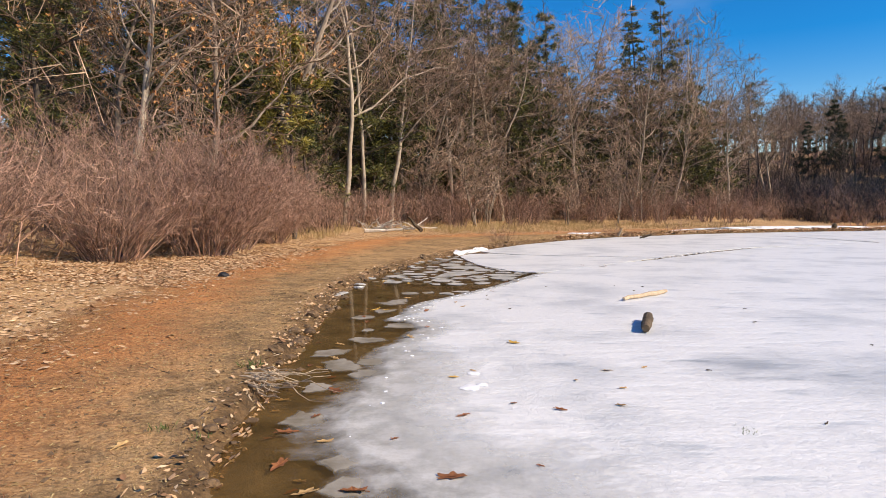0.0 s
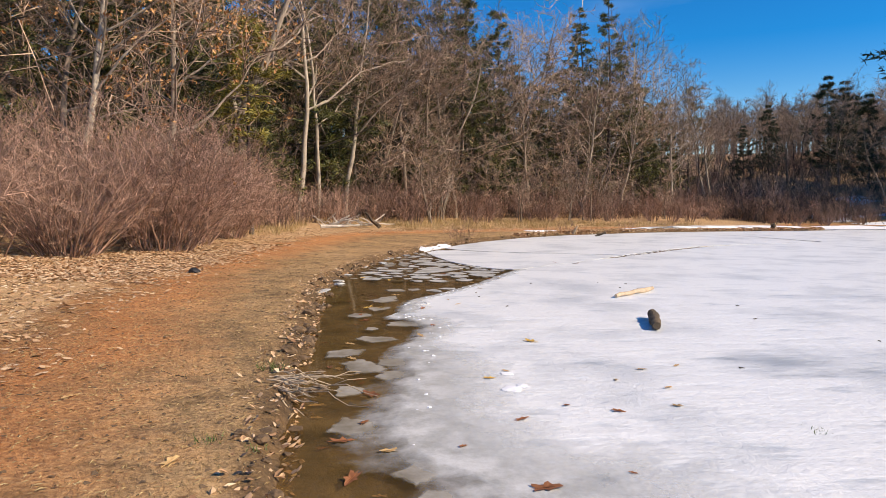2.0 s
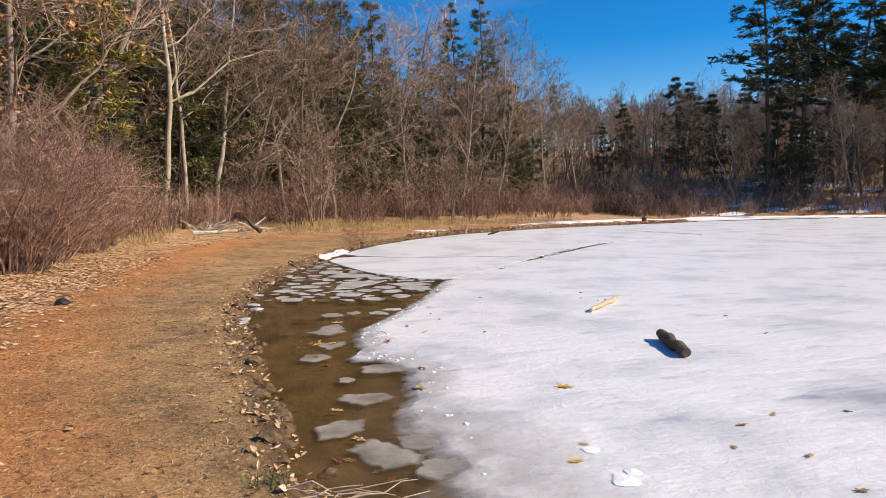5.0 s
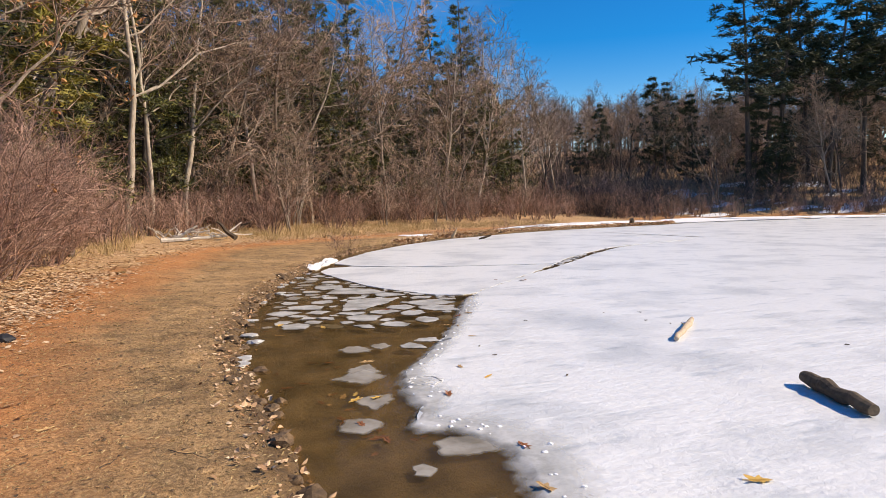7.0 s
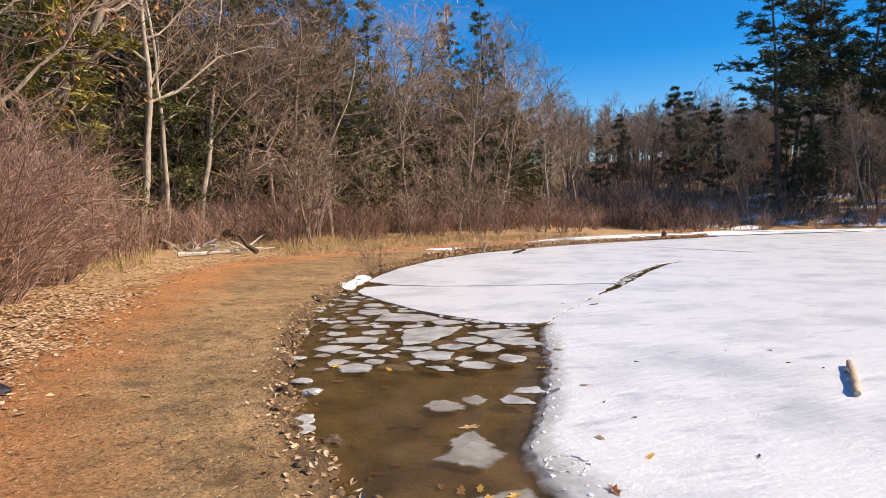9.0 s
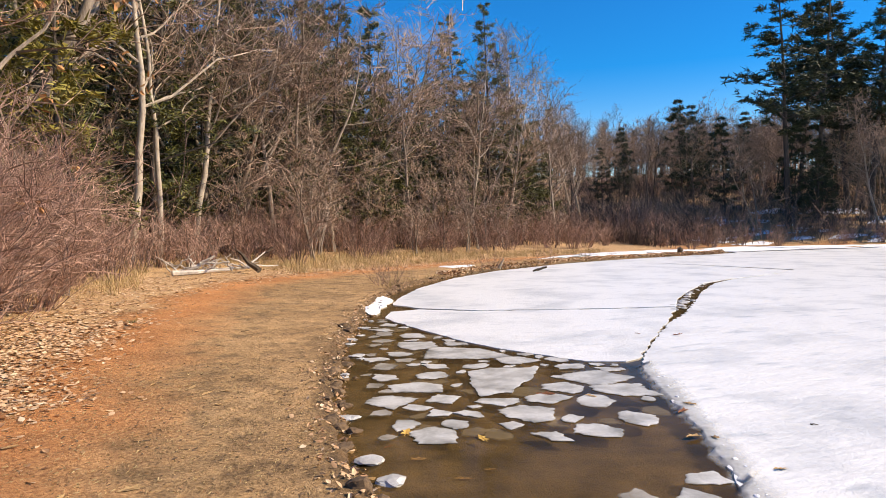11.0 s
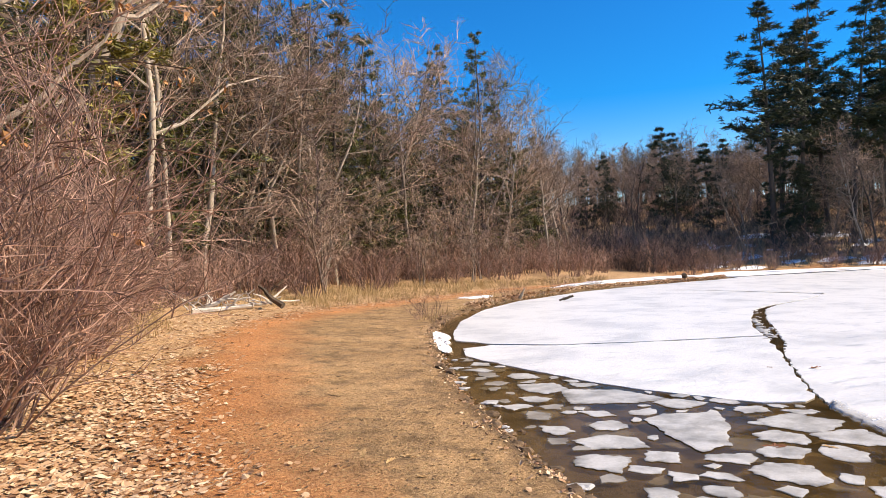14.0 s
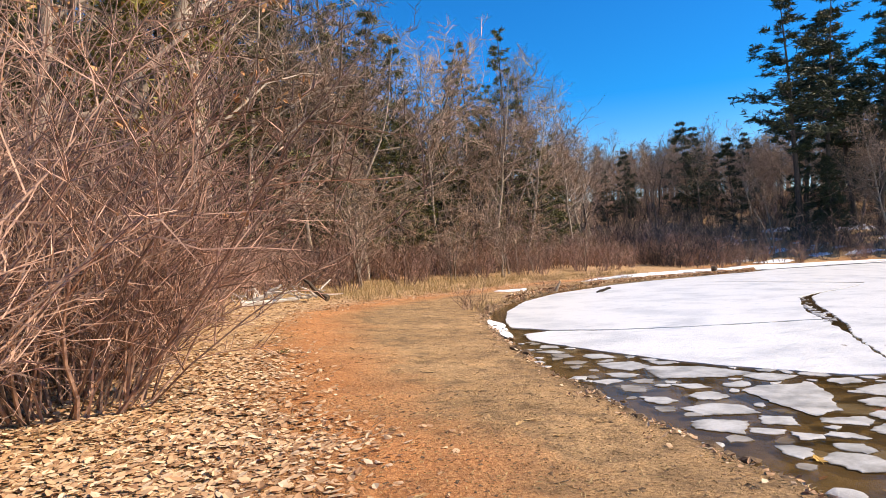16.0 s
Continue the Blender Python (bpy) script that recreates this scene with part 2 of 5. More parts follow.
NEEDLE = scattered("pine_needles", [(0.0, (0.014, 0.022, 0.006)), (0.5, (0.06, 0.07, 0.015)), (1.0, (0.24, 0.225, 0.04))], 0.6)
NEEDLE_GOLD = scattered("yellowed_needles", [(0.0, (0.08, 0.075, 0.012)), (0.5, (0.22, 0.19, 0.025)), (1.0, (0.34, 0.27, 0.04))], 0.6)
NEEDLE_DARK = scattered("dark_needles", [(0.0, (0.012, 0.019, 0.007)), (1.0, (0.065, 0.078, 0.022))], 0.6)
OAK_LEAF = scattered("dry_oak_leaves", [(0.0, (0.30, 0.12, 0.035)), (0.5, (0.52, 0.25, 0.085)), (1.0, (0.66, 0.38, 0.16))], 0.7)
LITTER = scattered("leaf_litter", [(0.0, (0.27, 0.14, 0.07)), (0.2, (0.52, 0.30, 0.155)), (0.7, (0.72, 0.48, 0.28)), (1.0, (0.82, 0.65, 0.45))], 0.75)
FALLEN_NEEDLE = scattered("fallen_needles", [(0.0, (0.20, 0.07, 0.02)), (0.6, (0.46, 0.20, 0.07)), (1.0, (0.62, 0.38, 0.18))], 0.8)
STRAW = scattered("dry_grass", [(0.0, (0.30, 0.19, 0.075)), (1.0, (0.62, 0.46, 0.22))], 0.8)
GREEN_GRASS = scattered("green_grass", [(0.0, (0.04, 0.08, 0.015)), (1.0, (0.16, 0.2, 0.05))], 0.7)
DRIFTWOOD = grained("driftwood", (0.26, 0.19, 0.12), (0.62, 0.50, 0.36), 14, 0.8, 0.6, 0.01, 0.1, (1, 1, 0.2))
DARKWOOD = grained("dark_log_bark", (0.018, 0.013, 0.010), (0.16, 0.115, 0.07), 16, 0.9, 0.9, 0.02, 0.1)
BLEACHED = grained("bleached_wood", (0.30, 0.26, 0.21), (0.70, 0.64, 0.56), 12, 0.8, 0.5, 0.01, 0.1)
CLOD = grained("dark_clod", (0.05, 0.032, 0.018), (0.22, 0.14, 0.075), 22, 0.95, 0.8, 0.02, 0.2)
LEAF_RUST = grained("rust_leaf", (0.14, 0.045, 0.015), (0.36, 0.14, 0.05), 30, 0.7, 0.3, 0.004, 0.2)
LEAF_TAN = grained("tan_leaf", (0.36, 0.22, 0.09), (0.66, 0.44, 0.2), 30, 0.7, 0.3, 0.004, 0.2)
LEAF_YELLOW = grained("yellow_leaf", (0.50, 0.28, 0.05), (0.72, 0.48, 0.12), 30, 0.7, 0.3, 0.004, 0.1)
BLACK = grained("black_rubber", (0.008, 0.008, 0.009), (0.02, 0.02, 0.022), 12, 0.6, 0.2, 0.004)


# ---- mesh helpers ----
class Geo:
    """Collects vertices and faces for one mesh."""

    def __init__(self):
        self.v, self.f = [], []

    def tube(self, pts, radii, sides=5, cap=True):
        base = len(self.v)
        n = len(pts)
        side = None
        for i, p in enumerate(pts):
            d = (pts[min(i + 1, n - 1)] - pts[max(i - 1, 0)]).normalized()
            if side is None or abs(side.dot(d)) > 0.95:
                side = d.orthogonal().normalized()
            side = (side - d * side.dot(d)).normalized()
            other = d.cross(side)
            for k in range(sides):
                a = 2 * math.pi * k / sides
                self.v.append(p + (side * math.cos(a) + other * math.sin(a)) * radii[i])
        for i in range(n - 1):
            for k in range(sides):
                a, b = base + i * sides + k, base + i * sides + (k + 1) % sides
                self.f.append((a, b, b + sides, a + sides))
        if cap:
            self.f.append(tuple(base + (n - 1) * sides + k for k in range(sides)))
            self.f.append(tuple(base + sides - 1 - k for k in range(sides)))

    def spike(self, p, q, r):
        """A thin three-sided twig that runs to a point."""
        d = (q - p).normalized()
        side = d.orthogonal().normalized() * r
        other = d.cross(side)
        k = len(self.v)
        self.v += [p + side, p - side * 0.5 + other * 0.87, p - side * 0.5 - other * 0.87, q]
        self.f += [(k, k + 1, k + 3), (k + 1, k + 2, k + 3), (k + 2, k, k + 3)]

    def tri(self, a, b, c):
        k = len(self.v)
        self.v += [a, b, c]
        self.f.append((k, k + 1, k + 2))

    def leaf(self, p, along, side, length, width, curl):
        """A lobed leaf of six triangles, bent along its middle."""
        up = along.cross(side).normalized()
        k = len(self.v)
        self.v += [p, p + along * length * 0.42 + side * width * 0.55 + up * curl, p + along * length * 0.34 - side * width * 0.5 + up * curl * 0.6,
                   p + along * length * 0.45, p + along * length * 0.72 + side * width * 0.38 + up * curl,
                   p + along * length * 0.72 - side * width * 0.38 + up * curl, p + along * length + up * curl * 0.5]
        self.f += [(k, k + 1, k + 3), (k, k + 3, k + 2), (k + 3, k + 1, k + 4), (k + 3, k + 4, k + 6), (k + 3, k + 6, k + 5), (k + 3, k + 5, k + 2)]

    def mesh(self, name, mat, smooth=False):
        me = bpy.data.meshes.new(name)
        me.from_pydata([tuple(v) for v in self.v], [], self.f)
        me.materials.append(mat)
        if smooth:
            me.polygons.foreach_set("use_smooth", [True] * len(me.polygons))
        me.update()
        return me


def part(name, geo, mat, parent, label="", smooth=False):
    ob = new(name, geo.mesh(name, mat, smooth))
    ob.parent = parent
    if label:
        ob["label"] = label
    return ob


def thing(name, m=None, label="", category="", group="", kind=""):
    ob = new(name)
    if m is not None:
        ob.matrix_world = m
    return tagged(ob, label, category, group, kind)


def solo(name, geo, mat, m=None, label="", category="", group="", kind="", smooth=False):
    ob = new(name, geo.mesh(name, mat, smooth))
    if m is not None:
        ob.matrix_world = m
    return tagged(ob, label, category, group, kind)


RNG = random.Random(7)


def rvec(rng, s=1.0):
    return Vector((rng.uniform(-s, s), rng.uniform(-s, s), rng.uniform(-s, s)))


# ---- the lie of the land ----
SHORE = [(9, -40), (7, -6), (3.2, -1.0), (1.2, 0.9), (-0.2, 2.1), (-1.15, 3.1), (-1.42, 3.84), (-1.50, 4.7), (-1.6, 5.6), (-1.7, 7.3), (-1.83, 9.4), (-1.95, 11.5), (-2.05, 13.2),
         (-1.95, 15.2), (-1.74, 16.7), (-1.3, 18.6), (-0.9, 20.2), (0.0, 23), (1.1, 26), (2.2, 28.6), (3.3, 30.6), (6.0, 34.2), (9, 37.2),
         (12.3, 39.7), (18.3, 42.2), (25, 44.0), (29, 44.6), (31, 46), (33, 50), (40, 50), (48, 46), (62, 40), (75, 20), (72, -15), (50, -40), (30, -50)]
POND = np.array(SHORE, float)
SIDE = POND[5:28]  # the bank along which the path runs


def shore_distance(x, y):
    """Distance to the shore in metres: positive on land, negative in the pond."""
    x, y = np.asarray(x, float), np.asarray(y, float)
    best = np.full(x.shape, 1e9)
    inside = np.zeros(x.shape, bool)
    for (ax, ay), (bx, by) in zip(POND, np.roll(POND, -1, 0)):
        dx, dy = bx - ax, by - ay
        u = np.clip(((x - ax) * dx + (y - ay) * dy) / (dx * dx + dy * dy), 0, 1)
        best = np.minimum(best, np.hypot(x - ax - u * dx, y - ay - u * dy))
        if ay != by:
            inside ^= ((ay > y) != (by > y)) & (x < (bx - ax) * (y - ay) / (by - ay) + ax)
    return np.where(inside, -best, best)


def wave(x, y, s, k):
    """Smooth unevenness made of a few sines."""
    return (np.sin(x * s + k) * np.cos(y * s * 1.13 + 2 * k) + np.sin((x * 0.6 + y) * s * 1.7 + 3 * k) * 0.6 + np.cos((x - y * 0.7) * s * 2.9 + k) * 0.35) / 1.95


def path_width(y):
    return np.interp(y, [0, 7, 10, 13, 16.4, 19, 22, 25, 28, 31, 35, 38, 45], [3.0, 3.0, 3.3, 3.45, 3.7, 4.0, 4.4, 4.8, 5.3, 5.6, 5.0, 4.0, 3.2])


def land(x, y, d=None):
    """Height of the ground."""
    x, y = np.asarray(x, float), np.asarray(y, float)
    d = shore_distance(x, y) if d is None else d
    ragged = 0.10 * wave(x, y, 2.7, 0.3) + 0.05 * wave(x, y, 9.0, 1.7)
    dd = d + ragged
    bed = -0.045 - 0.028 * np.clip(-dd, 0, 2.5) - 0.03 * np.clip(-dd - 2.5, 0, 4)
    bank = np.clip(dd / 0.22, 0, 1)
    bank = bank * bank * (3 - 2 * bank)
    top = 0.10 + 0.035 * np.clip(dd, 0, 3.2) + 0.055 * np.clip(dd - 3.0, 0, 12) + 0.035 * np.clip(dd - 15, 0, 60)
    right = np.clip((x - 34) / 12, 0, 1) * np.clip(d - 3, 0, 25) * 0.13
    left = np.clip((-x - 9) / 8, 0, 1) * 0.6
    rise = np.clip((np.hypot(x, y) - 72) / 60, 0, 1)
    left = left + 3.6 * rise * rise * (3 - 2 * rise)
    hill = np.clip((np.hypot(x, y) - 98) / 70, 0, 1)
    left = left + 3.0 * hill * hill * (3 - 2 * hill)
    lumps = 0.02 * wave(x, y, 3.1, 0.9) + 0.012 * wave(x, y, 8.3, 2.1) + np.clip((d - 4) / 6, 0, 1) * 0.12 * wave(x, y, 0.9, 0.2)
    return np.where(dd < 0, bed, bed * (1 - bank) + (top + right + left + lumps) * bank)


def height(x, y):
    return float(land(np.array([x]), np.array([y]))[0])


def spaced(lo, dense_lo, dense_hi, hi, step, growth):
    mid = list(np.arange(dense_lo, dense_hi + step / 2, step))
    out, s, p = [], step, dense_hi
    while p < hi:
        s *= growth
        p += s
        out.append(min(p, hi))
    back, s, p = [], step, dense_lo
    while p > lo:
        s *= growth
        p -= s
        back.append(max(p, lo))
    return np.array(back[::-1] + mid + out)


def build_ground():
    xs = spaced(-1500, -9, 3.5, 1500, 0.11, 1.12)
    ys = spaced(-1500, 1.5, 34, 1500, 0.14, 1.10)
    gx, gy = np.meshgrid(xs, ys)
    d = shore_distance(gx, gy)
    z = land(gx, gy, d)
    n, m = len(xs), len(ys)
    verts = np.stack([gx.ravel(), gy.ravel(), z.ravel()], 1)
    i = np.arange((m - 1) * (n - 1))
    a = (i // (n - 1)) * n + i % (n - 1)
    faces = np.stack([a, a + 1, a + n + 1, a + n], 1)
    me = bpy.data.meshes.new("ground")
    me.from_pydata(verts.tolist(), [], faces.tolist())
    me.materials.append(EARTH)
    w = path_width(gy)
    edge = d + 0.35 * wave(gx, gy, 1.3, 0.5) + 0.15 * wave(gx, gy, 5.0, 1.5)
    needles = np.clip(1 - np.abs(edge - w + 0.85) / 1.7, 0, 1)
    litter = np.clip((edge - w) / 0.7 + 0.35, 0, 1)
    bed = np.clip(-d / 0.1 + 0.3, 0, 1)
    for name, values in (("needles", needles), ("litter", litter), ("pond_bed", bed), ("wet_bank", np.clip(1 - np.abs(d - 0.12) / 0.35, 0, 1)), ("depth_shade", np.clip((-d - 3.0) / 1.5, 0, 1))):
        me.attributes.new(name, "FLOAT", "POINT").data.foreach_set("value", values.ravel().astype(np.float32))
    me.polygons.foreach_set("use_smooth", [True] * len(me.polygons))
    return tagged(new("ground", me), "trodden brown earth with orange needles and dry leaf litter", "ground", kind="structure")


build_ground()


def jagged(points, step, amp, rng, closed=True):
    """A polygon with its edges broken into short uneven pieces."""
    out = []
    n = len(points)
    for i in range(n if closed else n - 1):
        a, b = Vector(points[i]), Vector(points[(i + 1) % n])
        k = max(1, int((b - a).length / step))
        k = min(k, 60)
        side = Vector((-(b - a).y, (b - a).x)).normalized()
        s = min(amp, (b - a).length * 0.12)
        for j in range(k):
            out.append(a + (b - a) * j / k + side * (rng.uniform(-s, s) if j else 0))
    return out


def slab(points, top, thick, rim=0.0):
    """An ice plate: top and bottom faces and its sides, with a slightly rounded upper rim."""
    g = Geo()
    n = len(points)
    c = sum((Vector(p) for p in points), Vector((0, 0))) / n
    for z, inset in ((top, rim), (top - rim * 0.7, 0.0), (top - thick, 0.0)):
        for p in points:
            q = Vector(p)
            toward = (c - q)
            q = q + toward.normalized() * min(inset, toward.length * 0.3) if inset else q
            g.v.append(Vector((q.x, q.y, z)))
    g.f.append(tuple(range(n)))
    for ring in (0, 1):
        for i in range(n):
            j = (i + 1) % n
            g.f.append((ring * n + j, ring * n + i, (ring + 1) * n + i, (ring + 1) * n + j))
    g.f.append(tuple(2 * n + n - 1 - i for i in range(n)))
    return g


# ---- water, ice sheet and floes ----
g = Geo()
g.v = [Vector((x, y, -0.016)) for x, y in ((-8, -60), (90, -60), (90, 70), (-8, 70))]
g.f = [(0, 1, 2, 3)]
water = solo("water", g, WATER, label="clear brown shallow pond water with ice floating in it", category="water", kind="structure")
EDGE = [(9.5, -20), (7.6, -5), (3.8, -0.3), (1.6, 1.7), (0.5, 2.9), (0.0, 3.6), (-0.28, 4.2), (-0.68, 4.8), (-0.82, 5.3), (-0.72, 5.9), (-0.62, 6.6), (-0.56, 7.3), (-0.68, 8.0), (-0.42, 8.7), (-0.27, 9.4),
        (-0.5, 9.94), (-0.82, 10.2), (-0.58, 10.7), (-0.56, 11.3), (-0.42, 11.85), (0.06, 12.55), (0.64, 13.5), (1.15, 14.4), (1.73, 15.6), (2.2, 16.6), (2.6, 17.25)]
CRACK_R = [(2.8, 17.48), (3.95, 18.70), (5.72, 20.44), (6.8, 21.3), (8.66, 23.15), (10.2, 24.7), (12.54, 26.8), (14.3, 27.8), (16.5, 28.6), (18.0, 29.25), (20.2, 30.55)]
CRACK_L = [(18.0, 29.31), (16.4, 28.70), (14.2, 27.96), (12.4, 27.08), (10.35, 25.35), (8.6, 23.75), (7.3, 22.28)]
PLATE_TOP = [(4.6, 23.08), (2.9, 23.78), (1.85, 24.72), (1.45, 25.8), (1.95, 27.1), (3.55, 30.1), (6.1, 33.6), (9.3, 36.7), (14.9, 40.2), (18.5, 41.7), (25, 43.6), (28, 44.1),
             (31.5, 45.5), (34, 51), (40, 51), (49, 47), (63, 41), (76, 20), (73, -16), (50, -41)]
irng = random.Random(3)
outline = jagged(EDGE + CRACK_R, 0.11, 0.04, irng, False) + [Vector((20.2, 30.55))] + jagged(CRACK_L + PLATE_TOP[:9], 0.25, 0.03, irng, False) + [Vector(p) for p in PLATE_TOP[8:]]
solo("ice_sheet", slab(outline, 0.0, 0.035), ICE, label="broad sheet of white and grey rotten pond ice", category="ice", kind="structure")
LOW = [(0.6, 23.4), (0.73, 21.9), (0.95, 20.5), (1.1, 19.6), (1.47, 18.6), (1.96, 17.6), (2.45, 17.4), (2.74, 17.5), (3.92, 18.75), (5.68, 20.5), (7.2, 22.15), (4.5, 23.0), (2.8, 23.7), (1.75, 24.6), (1.0, 24.45)]
solo("ice_plate", slab(jagged(LOW, 0.2, 0.04, irng), -0.003, 0.035), ICE, label="broken-off plate of white ice between two cracks", category="ice")


def solidity(ob, values):
    ob.data.attributes.new("solid", "FLOAT", "POINT").data.foreach_set("value", values)
    return ob


def ice_cake(points, thick, rim, label, mat, m=None):
    """A piece of rotten ice: flat top, rounded underside, thinning towards its outline."""
    g = Geo()
    n = len(points)
    c = sum((Vector(p) for p in points), Vector((0, 0))) / n
    solid = []
    for scale, z, firm in ((1.0, 0.0, rim), (0.93, 0.004, rim + 0.3), (0.78, 0.005, 0.85), (0.4, 0.005, 1.0), (0.85, -0.6 * thick, 0.5), (0.5, -thick, 0.5)):
        for p in points:
            q = c + (Vector(p) - c) * scale
            g.v.append(Vector((q.x, q.y, z)))
            solid.append(firm)
    for a, b in ((0, 1), (1, 2), (2, 3), (4, 0), (5, 4)):
        for i in range(n):
            j = (i + 1) % n
            g.f.append((a * n + i, a * n + j, b * n + j, b * n + i))
    g.f.append(tuple(3 * n + i for i in range(n)))
    g.f.append(tuple(5 * n + n - 1 - i for i in range(n)))
    return solidity(solo("ice_floe", g, mat, m, label, "ice floe", "floes along the ice edge"), solid)


def floe(cx, cy, r, rng, z=0.0, mat=FLOATING, squash=1.0):
    n = rng.randint(4, 7)
    turn = rng.uniform(0, 6.28)
    pts = []
    for k in range(n):
        a = 2 * math.pi * (k + rng.uniform(-0.33, 0.33)) / n
        q = r * rng.uniform(0.62, 1.3)
        px, py = q * math.cos(a), q * math.sin(a) * squash
        pts.append((px * math.cos(turn) - py * math.sin(turn), px * math.sin(turn) + py * math.cos(turn)))
    pts = jagged(pts, 0.05, 0.022, rng)
    if mat is SODDEN:
        return ice_cake(pts, 0.02, 0.05, "pale sodden piece of ice sunk in brown water", mat, pose(cx, cy, z))
    return ice_cake(pts, 0.03, 0.4, "grey-white piece of broken ice floating in brown water", mat, pose(cx, cy, z))


def open_right(y):
    return float(np.interp(y, [12.5, 13.5, 14.4, 15.6, 17.2, 18.6, 19.6, 20.5, 21.9, 23.4], [0.0, 0.6, 1.1, 1.65, 2.3, 1.45, 1.05, 0.9, 0.7, 0.55]))


def open_left(y):
    return float(np.interp(y, SIDE[:, 1], SIDE[:, 0]))


taken = []
big = jagged([(0.16, 17.68), (0.54, 17.8), (0.9, 17.62), (1.16, 17.55), (0.78, 17.0), (0.2, 16.5), (-0.2, 16.4), (-0.1, 16.9)], 0.09, 0.025, irng)
ice_cake(big, 0.05, 0.7, "large pointed white ice floe in brown water", FLOATING, pose(0, 0, -0.006))
taken.append((0.5, 17.2, 0.6))
for cx, cy, r in ((0.55, 18.95, 0.66), (1.5, 16.62, 0.42), (0.38, 16.02, 0.31), (1.5, 16.05, 0.36), (-0.86, 15.52, 0.18), (-0.65, 17.15, 0.36), (-1.22, 16.65, 0.3), (0.85, 15.0, 0.27), (-0.87, 15.93, 0.18),
                  (-0.17, 14.85, 0.2), (-1.2, 15.25, 0.26), (-0.34, 15.3, 0.15), (-0.1, 16.12, 0.24), (1.1, 18.1, 0.32), (-0.9, 17.77, 0.25), (0.1, 19.9, 0.4), (0.42, 20.9, 0.4), (0.35, 13.5, 0.22), (0.1, 13.2, 0.18)):
    floe(cx, cy, r, irng, irng.uniform(-0.010, -0.006))
    taken.append((cx, cy, r))
for cx, cy, r in ((-1.32, 7.82, 0.24), (-1.12, 7.2, 0.27), (-0.78, 7.37, 0.2), (-0.8, 6.85, 0.24), (-0.58, 9.65, 0.3), (-0.75, 12.25, 0.34), (-1.07, 9.28, 0.14), (-0.62, 4.45, 0.22), (-0.32, 4.1, 0.2), (-0.62, 4.02, 0.2),
                  (-0.95, 12.0, 0.45), (-1.15, 5.3, 0.24), (-1.0, 8.6, 0.25), (-1.25, 10.4, 0.22), (-0.95, 11.0, 0.24), (-0.3, 13.4, 0.2), (-0.63, 13.3, 0.2), (-1.2, 6.3, 0.2)):
    floe(cx, cy, r, irng, -0.013 - 0.0002 * len(taken) % 0.002, SODDEN)
    taken.append((cx, cy, r))
for r in (0.3, 0.24, 0.2, 0.16, 0.13, 0.1):
    for _ in range(700):
        cy = irng.uniform(14.8, 23.2)
        left, right = open_left(cy), open_right(cy)
        cx = irng.uniform(left + 0.2 + r, max(left + 0.3 + r, right - r * 0.8))
        if cx > right - r * 0.7 or any(math.hypot(cx - a, cy - b) < (r + c) * 0.9 for a, b, c in taken):
            continue
        if irng.random() < (0.5 if cy < 15.6 else 0.1):
            taken.append((cx, cy, r * 0.6))
            continue
        shallow = cx < left + 0.9
        floe(cx, cy, r * irng.uniform(0.9, 1.1), irng, -0.0125 if shallow else irng.uniform(-0.011, -0.007), SODDEN if shallow and irng.random() < 0.7 else FLOATING, irng.uniform(0.65, 1))
        taken.append((cx, cy, r))
for k in range(40):
    cy = irng.uniform(14.5, 23)
    left, right = open_left(cy), open_right(cy)
    if right - left > 0.9:
        floe(irng.uniform(left + 0.35, right - 0.1), cy, irng.uniform(0.14, 0.34), irng, -0.034 - 0.0003 * k, SODDEN, irng.uniform(0.6, 1))


def melting_rim():
    """The grey waterlogged margin where the sheet thins out into the water."""
    line = jagged(EDGE[3:], 0.07, 0.03, irng, False)
    across = ((-0.55, -0.012, 0.0), (-0.32, -0.011, 0.22), (-0.16, -0.009, 0.42), (-0.06, 0.003, 0.62), (0.08, 0.004, 0.72), (0.3, 0.005, 0.6), (0.6, 0.0055, 0.42), (0.95, 0.005, 0.2), (1.4, 0.004, 0.0))
    g, solid = Geo(), []
    for p in line:
        wide = 0.55 + 0.9 * (0.5 + 0.5 * noise.noise(Vector((p.x * 1.3, p.y * 1.3, 3.0))))
        wide *= float(np.interp(p.y, [2, 6, 8, 10.5, 17], [1.3, 1.0, 0.55, 0.36, 0.3]))
        for off, z, firm in across:
            g.v.append(Vector((p.x + 0.9 * off * wide, p.y + 0.43 * off * wide, z)))
            solid.append(firm)
    n = len(across)
    for i in range(len(line) - 1):
        for k in range(n - 1):
            a = i * n + k
            g.f.append((a, a + 1, a + n + 1, a + n))
    return solidity(solo("rotten_ice", g, WATERLOGGED, None, "grey waterlogged ice melting along the sheet's edge", "ice", kind="stuff", smooth=True), solid)


melting_rim()
ring = Geo()
for r0, r1, n in ((0.05, 0.006, 24), (0.10, 0.004, 30), (0.17, 0.012, 36)):
    loop = [Vector((-0.33 + r0 * math.cos(2 * math.pi * i / n) * irng.uniform(0.84, 1.16), 11.46 + r0 * math.sin(2 * math.pi * i / n) * irng.uniform(0.84, 1.16), -0.001)) for i in range(n + 1)]
    ring.tube(loop, [r1] * (n + 1), 5)
solo("refrozen_hole", ring, SUNKEN, None, "ring of refrozen slush on the ice", "ice")

